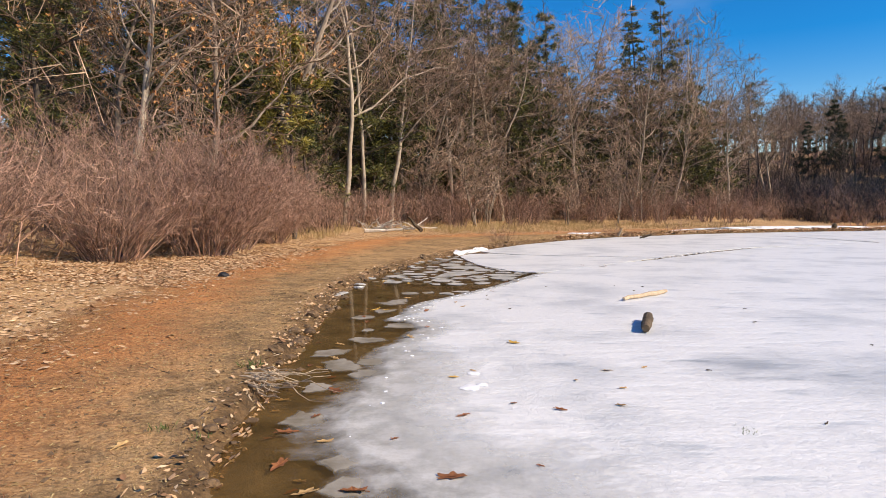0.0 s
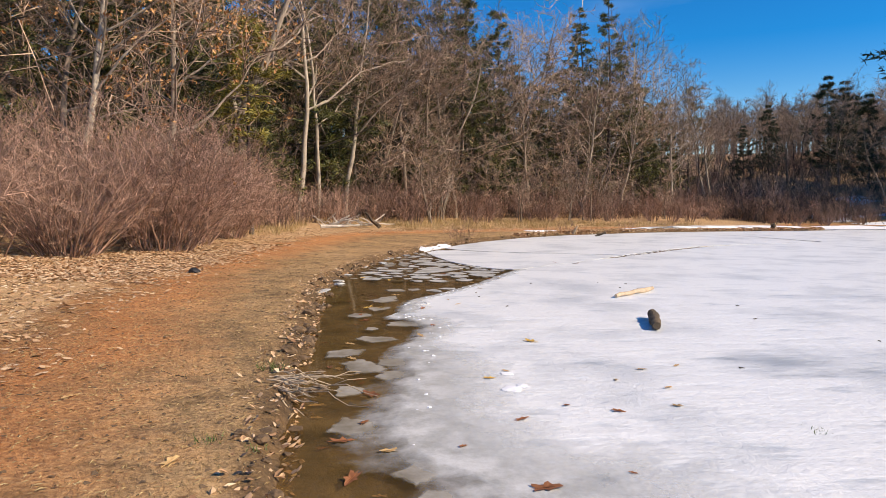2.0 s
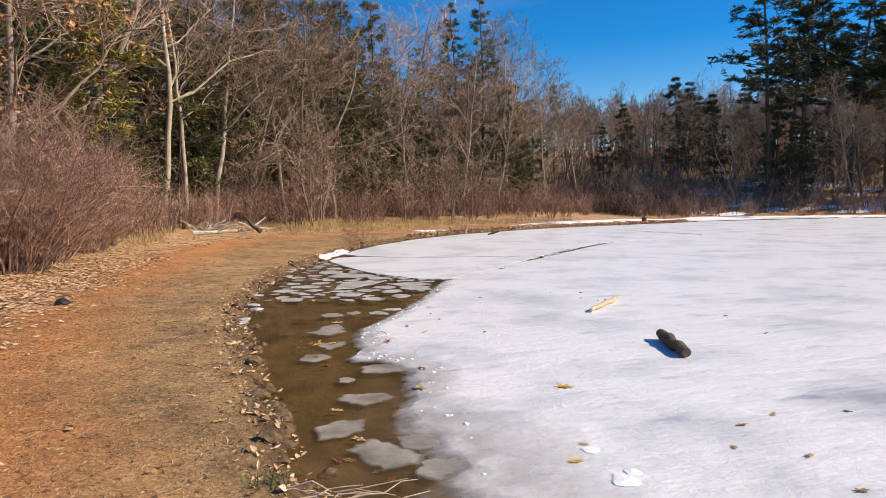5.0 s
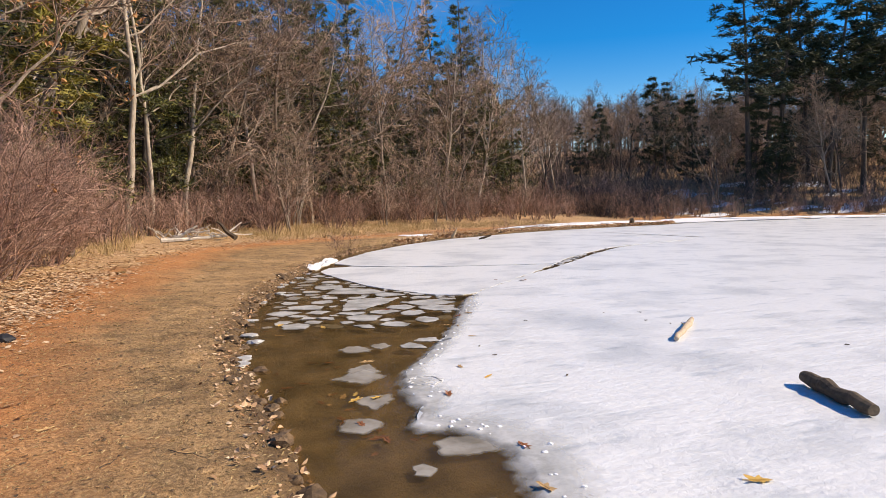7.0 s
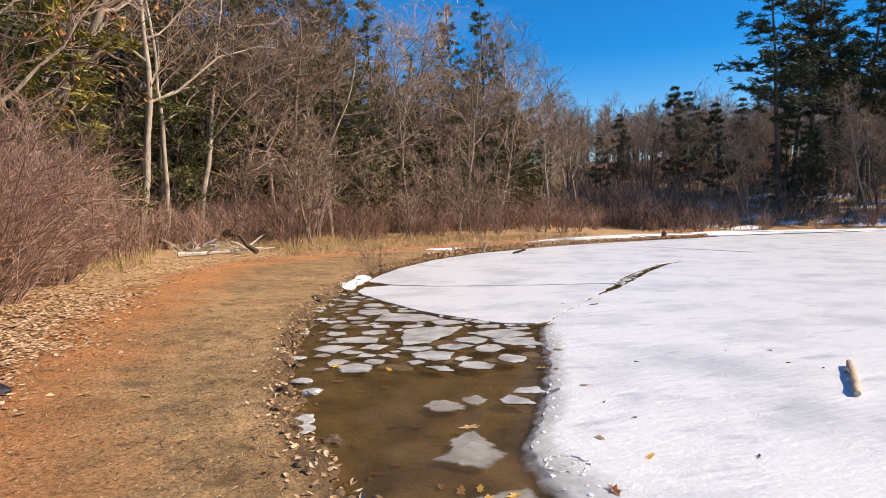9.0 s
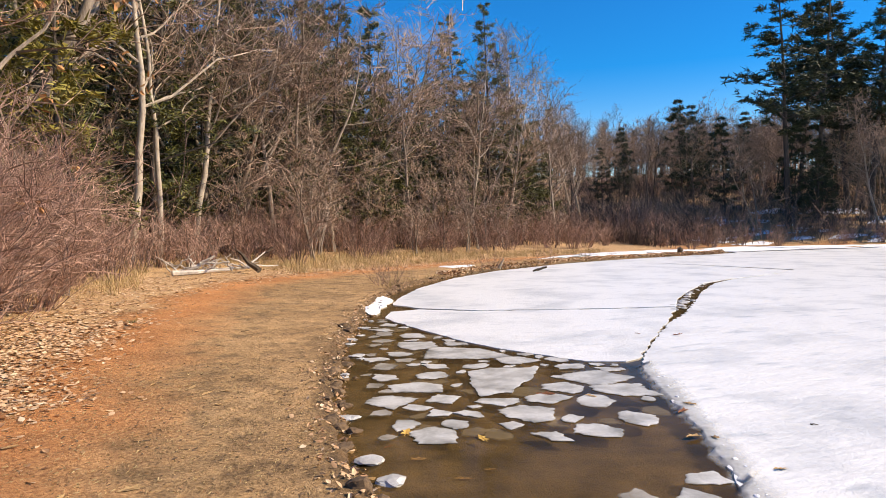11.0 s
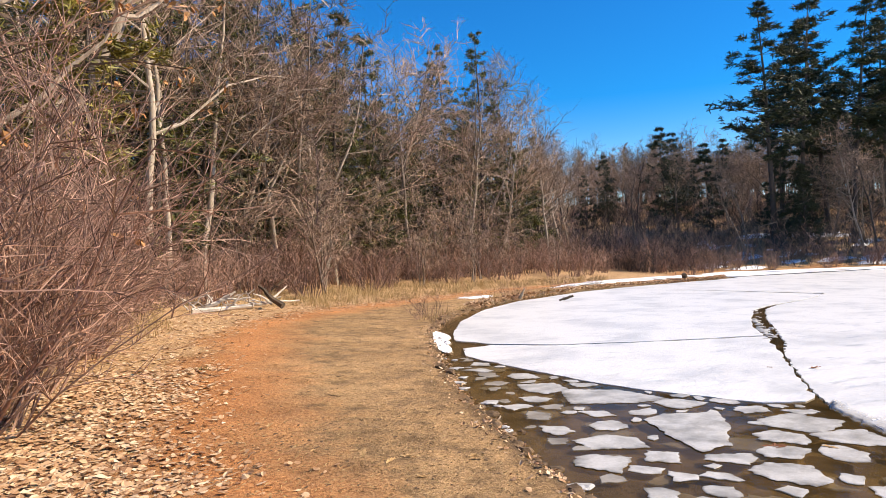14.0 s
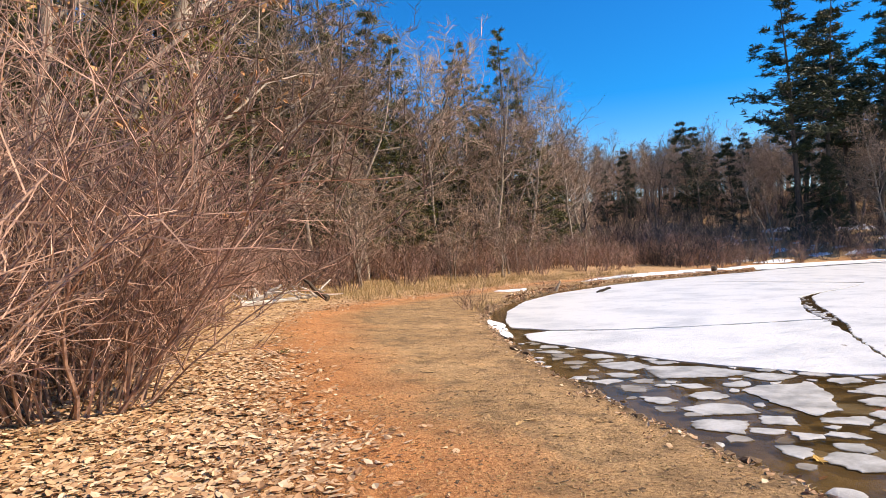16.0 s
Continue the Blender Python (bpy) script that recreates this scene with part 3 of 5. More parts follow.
# ---- snow patches ----
def snow_patch(points, thick, label):
    rng = random.Random(len(points) + int(points[0][0] * 10))
    pts = jagged(points, 0.5, 0.22, rng)
    g = Geo()
    n = len(pts)
    c = sum(pts, Vector((0, 0))) / n
    rings = 6
    for r in range(rings):
        s = 1 - r / rings
        for p in pts:
            q = c + (p - c) * s
            base = max(height(q.x, q.y), -0.02)
            g.v.append(Vector((q.x, q.y, base + thick * (min(1, r * 0.6)) * (0.7 + 0.3 * noise.noise(Vector((q.x, q.y, 0)))) + (0 if r else -0.03))))
    g.v.append(Vector((c.x, c.y, max(height(c.x, c.y), -0.02) + thick)))
    for r in range(rings - 1):
        for i in range(n):
            j = (i + 1) % n
            g.f.append((r * n + i, r * n + j, (r + 1) * n + j, (r + 1) * n + i))
    for i in range(n):
        g.f.append(((rings - 1) * n + i, (rings - 1) * n + (i + 1) % n, rings * n))
    return solo("snow_patch", g, SNOW, None, label, "snow", "snow patches", smooth=True)


snow_patch([(0.35, 24.4), (0.8, 25.6), (1.15, 26.5), (1.6, 27.5), (1.95, 27.6), (1.7, 26.6), (1.25, 25.6), (0.75, 24.4), (0.5, 23.9)], 0.05, "small heap of crusted white snow on the bank")
snow_patch([(14, 42.2), (18, 43.6), (24, 45.2), (30, 46.3), (31, 47.5), (27, 47.6), (21, 46.2), (16, 44.2)], 0.12, "long strip of white snow behind the bank")
snow_patch([(28, 46.0), (34, 47.6), (42, 47.0), (52, 43.5), (62, 38.5), (64, 39.5), (52, 45.5), (42, 50.0), (36, 52), (32, 51)], 0.10, "wide bluish snow along the far shaded shore")
snow_patch([(7.0, 38.2), (8.5, 39.0), (9.5, 39.4), (9.2, 38.7), (7.6, 37.7)], 0.06, "thin patch of white snow beside the path")
srng = random.Random(21)
for k in range(44):
    cx, cy = srng.uniform(36, 62), srng.uniform(46, 64)
    if shore_distance(cx, cy) < 2.5:
        continue
    r = srng.uniform(0.6, 2.2)
    snow_patch([(cx + r * srng.uniform(1.2, 2.2) * math.cos(a), cy + r * srng.uniform(0.5, 0.9) * math.sin(a)) for a in np.linspace(0, 5.6, 8)], 0.08, "patch of old snow on a shaded wooded slope")


# ---- trees ----
def grow(g, p, d, length, r, rng, sides, segs, wander, lift, tip=0.35):
    """One limb as a bent tapering tube; returns its points."""
    pts, radii = [p.copy()], [r]
    for i in range(segs):
        d = (d + rvec(rng, wander) + Vector((0, 0, lift))).normalized()
        p = p + d * (length / segs)
        pts.append(p.copy())
        radii.append(r * (1 - (1 - tip) * (i + 1) / segs))
    if segs == 1:
        g.spike(pts[0], pts[1], r)
    else:
        g.tube(pts, radii, sides, cap=False)
    return pts


def sprout(pts, t, rng, spread, up):
    """A point along a limb and a direction away from it."""
    k = t * (len(pts) - 1)
    i = min(int(k), len(pts) - 2)
    p = pts[i].lerp(pts[i + 1], k - i)
    axis = (pts[i + 1] - pts[i]).normalized()
    out = axis.orthogonal().normalized()
    out.rotate(Matrix.Rotation(rng.uniform(0, 6.28), 3, axis))
    return p, (axis * (1 - spread) + out * spread + Vector((0, 0, up))).normalized()


def bare_tree(seed, tall, radius, lean=(0, 0), limbs=18, low=0.2, bark=BARK_GREY, leaves=0, label="", spread=0.72, branch=0.46, forks=1, dense=1.0):
    """A leafless tree: trunk, limbs and a crown of fine twigs."""
    rng = random.Random(seed)
    top = thing("bare_tree", None, label or "tall leafless grey-barked tree with fine brown twigs", "tree", "bare trees round the pond")
    cg, lg = Geo(), Geo()
    for f in range(forks):
        tg = Geo()
        start = Vector((0.22 * f * math.cos(f * 2.1), 0.22 * f * math.sin(f * 2.1), -0.15))
        d = Vector((lean[0] + (rng.uniform(-0.2, 0.2) if forks > 1 else 0), lean[1] + (rng.uniform(-0.2, 0.2) if forks > 1 else 0), 1)).normalized()
        trunk = grow(tg, start, d, tall * (1 - 0.1 * f), radius * (1 - 0.12 * f), rng, 8, 12, 0.13, 0.04, 0.12)
        part("trunk", tg, bark, top, smooth=True)
        for i in range(limbs // forks):
            t = low + (0.98 - low) * (i + rng.random()) / (limbs // forks)
            p, dd = sprout(trunk, t, rng, spread, 0.16)
            ln = tall * branch * (1.15 - 0.85 * t) * rng.uniform(0.6, 1.25)
            limb_geo = Geo()
            limb = grow(limb_geo, p, dd, ln, radius * 0.46 * (1.12 - t), rng, 5, 6, 0.28, 0.05, 0.25)
            part("limb", limb_geo, bark, top)
            for j in range(int(7 * dense)):
                p2, d2 = sprout(limb, rng.uniform(0.12, 1), rng, 0.6, 0.1)
                b = grow(cg, p2, d2, ln * rng.uniform(0.28, 0.55), max(0.02, radius * 0.17), rng, 3, 2, 0.28, 0.05, 0.4)
                for k in range(int(5 * dense)):
                    p3, d3 = sprout(b, rng.uniform(0.1, 1), rng, 0.6, 0.08)
                    tw = grow(cg, p3, d3, ln * rng.uniform(0.16, 0.36), 0.017, rng, 3, 1, 0.25, 0.04, 0.5)
                    if rng.random() < 0.6:
                        p4, d4 = sprout(tw, rng.uniform(0.2, 1), rng, 0.5, 0.1)
                        cg.spike(p4, p4 + d4 * ln * rng.uniform(0.12, 0.24), 0.014)
                    if leaves and rng.random() < leaves:
                        for _ in range(4):
                            lg.leaf(tw[-1] + rvec(rng, 0.1), rvec(rng).normalized(), rvec(rng).normalized(), rng.uniform(0.10, 0.17), 0.095, 0.03)
    part("crown", cg, TWIG, top)["kind"] = "stuff"
    if leaves:
        part("dry_leaves", lg, OAK_LEAF, top, "clinging orange-brown dead oak leaves")["kind"] = "stuff"
    return top


def tuft(g, p, d, size, rng, blades, flat):
    """A spray of needles round a twig."""
    for _ in range(blades):
        a = d * 0.6 + rvec(rng, 0.9)
        a = Vector((a.x, a.y, a.z * flat)).normalized()
        s = a.cross(rvec(rng)).normalized() * size * 0.11
        o = rvec(rng, size * 0.45)
        q = p + Vector((o.x, o.y, o.z * flat))
        g.tri(q - s, q + s, q + a * size * rng.uniform(0.7, 1.3))


def pine(seed, tall, radius, clear=0.3, reach=0.22, needles=NEEDLE, label="", name="pine_tree", lean=(0, 0), blades=7, droop=-0.05, rows=26, size=0.3, flat=0.7, ragged=0.3):
    """A pine: trunk, whorls of boughs and sprays of needles."""
    rng = random.Random(seed)
    top = thing(name, None, label or "tall dark green pine with layered boughs", "tree", "pines round the pond")
    tg, bg, ng = Geo(), Geo(), Geo()
    trunk = grow(tg, Vector((0, 0, -0.15)), Vector((lean[0], lean[1], 1)).normalized(), tall, radius, rng, 8, 12, 0.03, 0.02, 0.1)
    for w in range(rows):
        t = clear + (1 - clear) * (w + rng.uniform(0, 0.9)) / rows
        shape = min(1.0, (t - clear) / (1 - clear) * 4 + 0.35) * (1.06 - (t - clear) / (1 - clear)) ** 0.75
        shape *= rng.uniform(1 - ragged, 1 + 0.5 * ragged)
        for i in range(rng.randint(3, 5)):
            k = t * 12
            j = min(int(k), 11)
            p = trunk[j].lerp(trunk[j + 1], k - j)
            a = rng.uniform(0, 6.28)
            d = Vector((math.cos(a), math.sin(a), rng.uniform(-0.05, 0.35))).normalized()
            ln = tall * reach * shape * rng.uniform(0.5, 1.2)
            bough = grow(bg, p, d, ln, 0.012 + 0.012 * ln, rng, 3, 3, 0.1, droop + 0.09, 0.25)
            for c in range(max(3, int(ln * 2.4))):
                p2, d2 = sprout(bough, rng.uniform(0.3, 1) ** 0.8, rng, 0.6, 0.12)
                d2 = Vector((d2.x, d2.y, d2.z * flat)).normalized()
                q = p2 + d2 * rng.uniform(0.1, 0.28) * ln
                bg.spike(p2, q, 0.01)
                for s in (0.3, 0.65, 1.0):
                    tuft(ng, p2.lerp(q, s), d2, size, rng, blades, flat)
    part("trunk", tg, BARK_DARK, top, smooth=True)
    part("branchwork", bg, BARK_DARK, top)["kind"] = "stuff"
    part("crown", ng, needles, top)["kind"] = "stuff"
    return top


def shrub(seed, tall, stems, twigs, fine, thick=0.013, fan=0.55, label="", mat=SHRUB, base=0.28, single=0, bits=3):
    """A leafless multi-stemmed shrub; its first stems are parts of their own."""
    rng = random.Random(seed)
    top = thing("shrub", None, label or "dense leafless reddish-brown shrub of fine upright twigs", "shrub", "shrubs along the path")
    tg = Geo()
    for s in range(stems):
        a = rng.uniform(0, 6.28)
        f = fan * math.sqrt(rng.random())
        b = base * math.sqrt(rng.random())
        p = Vector((b * math.cos(a), b * math.sin(a), -0.06))
        d = Vector((f * math.cos(a) + rng.uniform(-0.12, 0.12), f * math.sin(a) + rng.uniform(-0.12, 0.12), 1)).normalized()
        ln = tall * rng.uniform(0.5, 1.05) * (1 - 0.2 * f)
        sg = Geo() if s < single else tg
        stem = grow(sg, p, d, ln, thick * rng.uniform(0.6, 1.3) * (1.5 if s < single else 1), rng, 5 if s < single else 4, 6, 0.25, 0.03, 0.2)
        if s < single:
            part("stem", sg, mat, top)
        for t in range(twigs):
            p2, d2 = sprout(stem, rng.uniform(0.14, 1), rng, 0.6, 0.1)
            tw = grow(tg, p2, d2, ln * rng.uniform(0.14, 0.36), thick * 0.5, rng, 3, bits, 0.26, 0.08, 0.4)
            for q in range(fine):
                p3, d3 = sprout(tw, rng.uniform(0.1, 0.95), rng, 0.55, 0.14)
                grow(tg, p3, d3, ln * rng.uniform(0.06, 0.17), thick * 0.4, rng, 3, 1, 0.14, 0.1, 0.5)
    part("twig_mass", tg, mat, top)["kind"] = "stuff"
    return top


def put(ob, x, y, turn=0.0, scale=1.0, z=None):
    ob.scale = (scale, scale, scale)
    ob.location = (x, y, (height(x, y) if z is None else z))
    ob.rotation_euler = (0, 0, radians(turn))
    return ob


def again(ob, x, y, turn=0.0, scale=1.0):
    c = copy_thing(ob, pose(x, y, height(x, y), 0, 0, turn))
    c.scale = (scale, scale, scale)
    return c


# trees that stand out
put(bare_tree(11, 18, 0.17, (0.17, 0.0), 16, 0.3, BARK_PALE, label="tall leafless tree with a pale slender trunk"), -5.6, 37.4)
put(bare_tree(12, 17, 0.13, (0.12, 0.0), 15, 0.3, BARK_PALE, label="slender leafless tree with a pale trunk"), -4.7, 38.8)
put(bare_tree(13, 12, 0.17, (0.34, -0.1), 20, 0.25, BARK_GREY, label="leaning forked leafless tree with drooping twigs", forks=2, spread=0.8, branch=0.55, dense=1.5), -1.8, 46.5)
oak = put(bare_tree(14, 11, 0.15, (0.08, 0), 16, 0.25, BARK_GREY, 0.7, "leafless oak with clinging orange dead leaves"), -8.0, 22.6)
again(oak, -11.2, 23.4, 120, 1.0)
put(bare_tree(15, 18, 0.2, (0.22, 0.02), 15, 0.4, BARK_GREY, label="leaning tall leafless tree with grey bark"), -8.3, 29.0)
put(pine(16, 8.8, 0.11, 0.40, 0.24, NEEDLE_GOLD, "young pine with yellow-green needles", rows=18, size=0.28), -6.2, 27.9)

# kinds of which the wood is made
bare = [bare_tree(31, 17, 0.17, (0.03, 0.02)), bare_tree(32, 16, 0.14, (-0.06, 0.03), bark=BARK_DARK),
        bare_tree(33, 15, 0.13, (0.08, -0.03), forks=2), bare_tree(34, 18, 0.18, (0.0, 0.05), low=0.3, bark=BARK_PALE)]
pines = [pine(41, 20, 0.22, 0.2, 0.2), pine(42, 17, 0.19, 0.12, 0.23), pine(43, 9, 0.1, 0.04, 0.27, NEEDLE_DARK, rows=20)]
for ob, (x, y) in zip(bare, ((7.9, 58.0), (13.3, 60.0), (17.3, 58.0), (22.3, 61.0))):
    put(ob, x, y, RNG.uniform(0, 360))
for ob, (x, y) in zip(pines, ((19.2, 66.0), (8.0, 64.0), (-12.0, 36.0))):
    put(ob, x, y, RNG.uniform(0, 360))
placed = [(o.location.x, o.location.y) for o in bare + pines] + [(-6.3, 37.4), (-5.4, 38.8), (-1.8, 46.5), (-8, 22.6), (-11.2, 23.4), (-8.3, 29), (-6.2, 27.9)]


hemlock = put(pine(45, 10, 0.11, 0.04, 0.26, NEEDLE, "young olive-green conifer in the wood", rows=22), -1.5, 51)
for x, y, t, sc in ((6, 55, 10, 1.1), (10.5, 60, 70, 1.3), (14.5, 63, 130, 1.3), (-8.2, 39.6, 190, 1.1), (-4.4, 43.4, 250, 0.95), (3, 50, 310, 1.0), (24, 63, 20, 1.2), (-10.5, 31.6, 80, 1.0),
                    (18, 62.5, 140, 1.2), (-12.5, 27.2, 200, 0.9), (0.2, 57, 260, 1.4), (-14, 36, 320, 1.3), (27, 66, 40, 1.1), (8, 66, 100, 1.6), (21, 69, 160, 1.5), (-7.0, 34.5, 15, 0.8), (-3.0, 45.4, 75, 1.1), (1.6, 48.2, 135, 0.9), (7.6, 52.0, 195, 1.0), (12.6, 56.8, 255, 1.1), (16.8, 59.4, 315, 1.15), (-9.6, 29.0, 45, 0.75), (-11.5, 25.4, 105, 0.8), (22.4, 59.8, 165, 0.95)):
    again(hemlock, x, y, t, sc)
for x, y, t, sc in ((-3.2, 41.5, 5, 0.9), (0.8, 46.2, 65, 0.85), (4.4, 49.0, 125, 0.85), (11, 54.5, 185, 0.8), (16, 56.0, 245, 0.8), (20, 58, 305, 0.75), (26, 60.5, 35, 0.7), (-7.8, 36.2, 95, 0.95)):
    again(bare[3], x, y, t, sc)
small_tree = put(bare_tree(35, 7.5, 0.07, (0.05, 0), 24, 0.12, BARK_GREY, label="small many-stemmed leafless tree at the wood's edge", spread=0.7, branch=0.5, forks=3, dense=0.9), 3.2, 46.5)


def azimuth(x, y):
    return math.degrees(math.atan2(x + 3.7, y - 10.9))


def scatter(count, box, gap, test, seed):
    rng = random.Random(seed)
    out = []
    for _ in range(count * 60):
        if len(out) == count:
            break
        x, y = rng.uniform(box[0], box[1]), rng.uniform(box[2], box[3])
        if not test(x, y) or any((x - a) ** 2 + (y - b) ** 2 < gap * gap for a, b in placed):
            continue
        out.append((x, y, rng))
        placed.append((x, y))
    return out


def in_wood(x, y):
    d = float(shore_distance(x, y))
    return d > (9 if x < -2 else 9 + min(7, (x + 2) * 1.2)) and azimuth(x, y) < 34.5 and not (x < -4 and y < 21 and d < 12)


for x, y, rng in scatter(44, (-30, 36, 16, 82), 2.0, in_wood, 51):
    again(rng.choice(bare), x, y, rng.uniform(0, 360), rng.uniform(0.72, 1.08) * (1.05 if x < 8 else 0.95))
for x, y, rng in scatter(38, (-26, 36, 24, 84), 2.4, lambda x, y: in_wood(x, y) and float(shore_distance(x, y)) > 12, 52):
    again(pines[rng.choice((0, 0, 1))], x, y, rng.uniform(0, 360), rng.uniform(0.75, 1.1) * (1.1 if x < 8 else 0.9))
for x, y, rng in scatter(42, (-24, 38, 26, 80), 2.0, lambda x, y: in_wood(x, y) and float(shore_distance(x, y)) > 11, 58):
    again(pines[2], x, y, rng.uniform(0, 360), rng.uniform(0.6, 1.25))
for x, y, t, sc in ((-12, 30.5, 0, 0.85), (-10.6, 34.5, 120, 0.95), (-15, 26, 240, 0.85), (-6.8, 42.5, 60, 1.0), (-13, 22, 300, 0.7), (-17.5, 31, 30, 1.0)):
    again(pines[1], x, y, t, sc)
for x, y, t, sc in ((-1.0, 47.6, 200, 1.0), (5.0, 51.5, 20, 0.95), (9.4, 57, 320, 1.0), (-5.0, 41.0, 90, 0.95)):
    again(pines[1], x, y, t, sc)
for x, y, t, sc in ((-3.5, 49, 10, 1.12), (-9, 45, 80, 1.1), (0.5, 53, 150, 1.15), (4.2, 56, 220, 1.14), (-14, 40, 300, 1.05), (-6, 54, 40, 1.2), (1.5, 60, 100, 1.2), (-18, 46, 200, 1.1), (-11, 51, 260, 1.15)):
    again(pines[0], x, y, t, sc)
for x, y, t, sc in ((-8.5, 41, 10, 1.1), (-2.6, 43.6, 90, 1.05), (-12.5, 31, 150, 1.05), (-11, 37.5, 200, 1.1), (2.4, 49.5, 250, 1.1), (-15, 28, 30, 1.05), (-14.5, 33.5, 300, 1.1), (5.6, 52.5, 350, 1.05), (-5.6, 46.5, 120, 1.12), (10.5, 56, 60, 1.0)):
    again(bare[int(t) % 4], x, y, t, sc)
for x, y, rng in scatter(17, (-18, 34, 24, 64), 1.9, lambda x, y: float(path_width(y)) + 3.5 < float(shore_distance(x, y)) < float(path_width(y)) + 15 and azimuth(x, y) < 34.5 and not (x < -4 and y < 26), 60):
    again(small_tree, x, y, rng.uniform(0, 360), rng.uniform(0.55, 1.15))
# the far side
for x, y, rng in scatter(34, (28, 100, 62, 135), 3.0, lambda x, y: 30 < azimuth(x, y) < 60 and 84 < math.hypot(x, y) < 112, 53):
    again(rng.choice(bare), x, y, rng.uniform(0, 360), rng.uniform(0.52, 0.68))
for x, y, t, s in ((50, 73, 20, 1.3), (53, 75, 80, 1.2), (47, 80, 10, 0.95), (58, 80, 200, 1.0), (62, 76, 100, 1.1), (66, 66, 30, 1.2), (70, 62, 140, 1.3), (72, 70, 300, 1.3)):
    again(pines[2], x, y, t, s)
for x, y, rng in scatter(9, (32, 84, 52, 96), 2.4, lambda x, y: 33 < azimuth(x, y) < 58 and 62 < math.hypot(x + 3.7, y - 10.9) < 92, 61):
    again(pines[2], x, y, rng.uniform(0, 360), rng.uniform(0.6, 0.95))
# tall pines on the right
tall_pine = put(pine(44, 23.5, 0.3, 0.36, 0.2, NEEDLE_DARK, "very tall dark pine with ragged layered boughs", rows=24, lean=(-0.03, 0), size=0.5, flat=0.45, ragged=0.5), 49.2, 57.4)
for x, y, t, s in ((53.8, 58.2, 60, 1.03), (57.5, 55.5, 130, 1.02), (60.5, 54, 200, 0.97), (60, 60, 260, 1.0), (64, 53, 310, 1.05), (66, 46, 20, 1.0), (58, 64, 100, 0.95), (70, 56, 170, 1.05), (72, 42, 220, 1.0)):
    again(tall_pine, x, y, t, s)
for x, y, rng in scatter(14, (44, 80, 42, 72), 2.6, lambda x, y: float(shore_distance(x, y)) > 4 and azimuth(x, y) > 46, 54):
    again(rng.choice(bare), x, y, rng.uniform(0, 360), rng.uniform(0.6, 0.95))
for x, y, rng in scatter(8, (46, 84, 46, 80), 2.6, lambda x, y: float(shore_distance(x, y)) > 6 and azimuth(x, y) > 44, 59):
    again(pines[2], x, y, rng.uniform(0, 360), rng.uniform(0.8, 1.3))
for x, y, rng in scatter(10, (-16, 30, -80, -58), 5, lambda x, y: float(shore_distance(x, y)) > 3, 55):
    again(rng.choice(pines + bare), x, y, rng.uniform(0, 360), 1.0)

# ---- shrubs ----
near_shrub = [shrub(61, 4.8, 120, 9, 6, 0.015, 0.78, base=0.8, single=26), shrub(62, 3.6, 105, 8, 6, 0.013, 0.7, base=0.6, single=22)]
put(near_shrub[0], -7.0, 19.4, 0, 1.0)
put(near_shrub[1], -7.3, 23.0, 40)
for k, (x, y, t, s) in enumerate(((-8.4, 16.9, 60, 0.85), (-9.7, 12.6, 140, 0.9), (-7.5, 26.4, 280, 0.9), (-10.2, 20.6, 100, 1.1), (-9.2, 9.6, 220, 0.9), (-10.8, 15.4, 310, 1.05), (-6.35, 24.6, 20, 0.62), (-7.2, 29.6, 200, 0.95), (-6.9, 21.3, 130, 0.85))):
    again(near_shrub[k % 2], x, y, t, s)
mid_shrub = [shrub(63, 2.6, 30, 6, 3, 0.017, 0.65, base=0.4, bits=2), shrub(64, 1.9, 28, 6, 3, 0.016, 0.75, base=0.4, bits=2)]
put(mid_shrub[0], -6.6, 30.5)
put(mid_shrub[1], -6.2, 33.0)
small_shrub = shrub(65, 1.25, 16, 5, 3, 0.008, 0.7, "small leafless shrub at the water's edge")
put(small_shrub, 9.6, 37.9)
for x, y, s in ((14.2, 40.9, 1.05), (2.3, 30.2, 0.75), (2.9, 31.2, 0.9), (2.6, 29.4, 0.6), (17.8, 42.9, 0.7)):
    again(small_shrub, x, y, x * 50, s)


def in_scrub(x, y):
    d = float(shore_distance(x, y))
    w = float(path_width(y))
    return (w + (3.6 if y > 32 else 2.0) < d < w + 12) and azimuth(x, y) < 42 and not (-5.0 < x < 0.5 and 30 < y < 36.5)


for x, y, rng in scatter(80, (-16, 34, 24, 62), 1.25, in_scrub, 56):
    again(rng.choice(mid_shrub), x, y, rng.uniform(0, 360), rng.uniform(0.75, 1.2) * (1.3 if x < 5 else 1.0))
for x, y, rng in scatter(34, (30, 72, 40, 64), 1.4, lambda x, y: 1.0 < float(shore_distance(x, y)) < 7, 57):
    again(rng.choice(mid_shrub), x, y, rng.uniform(0, 360), rng.uniform(0.6, 1.0))


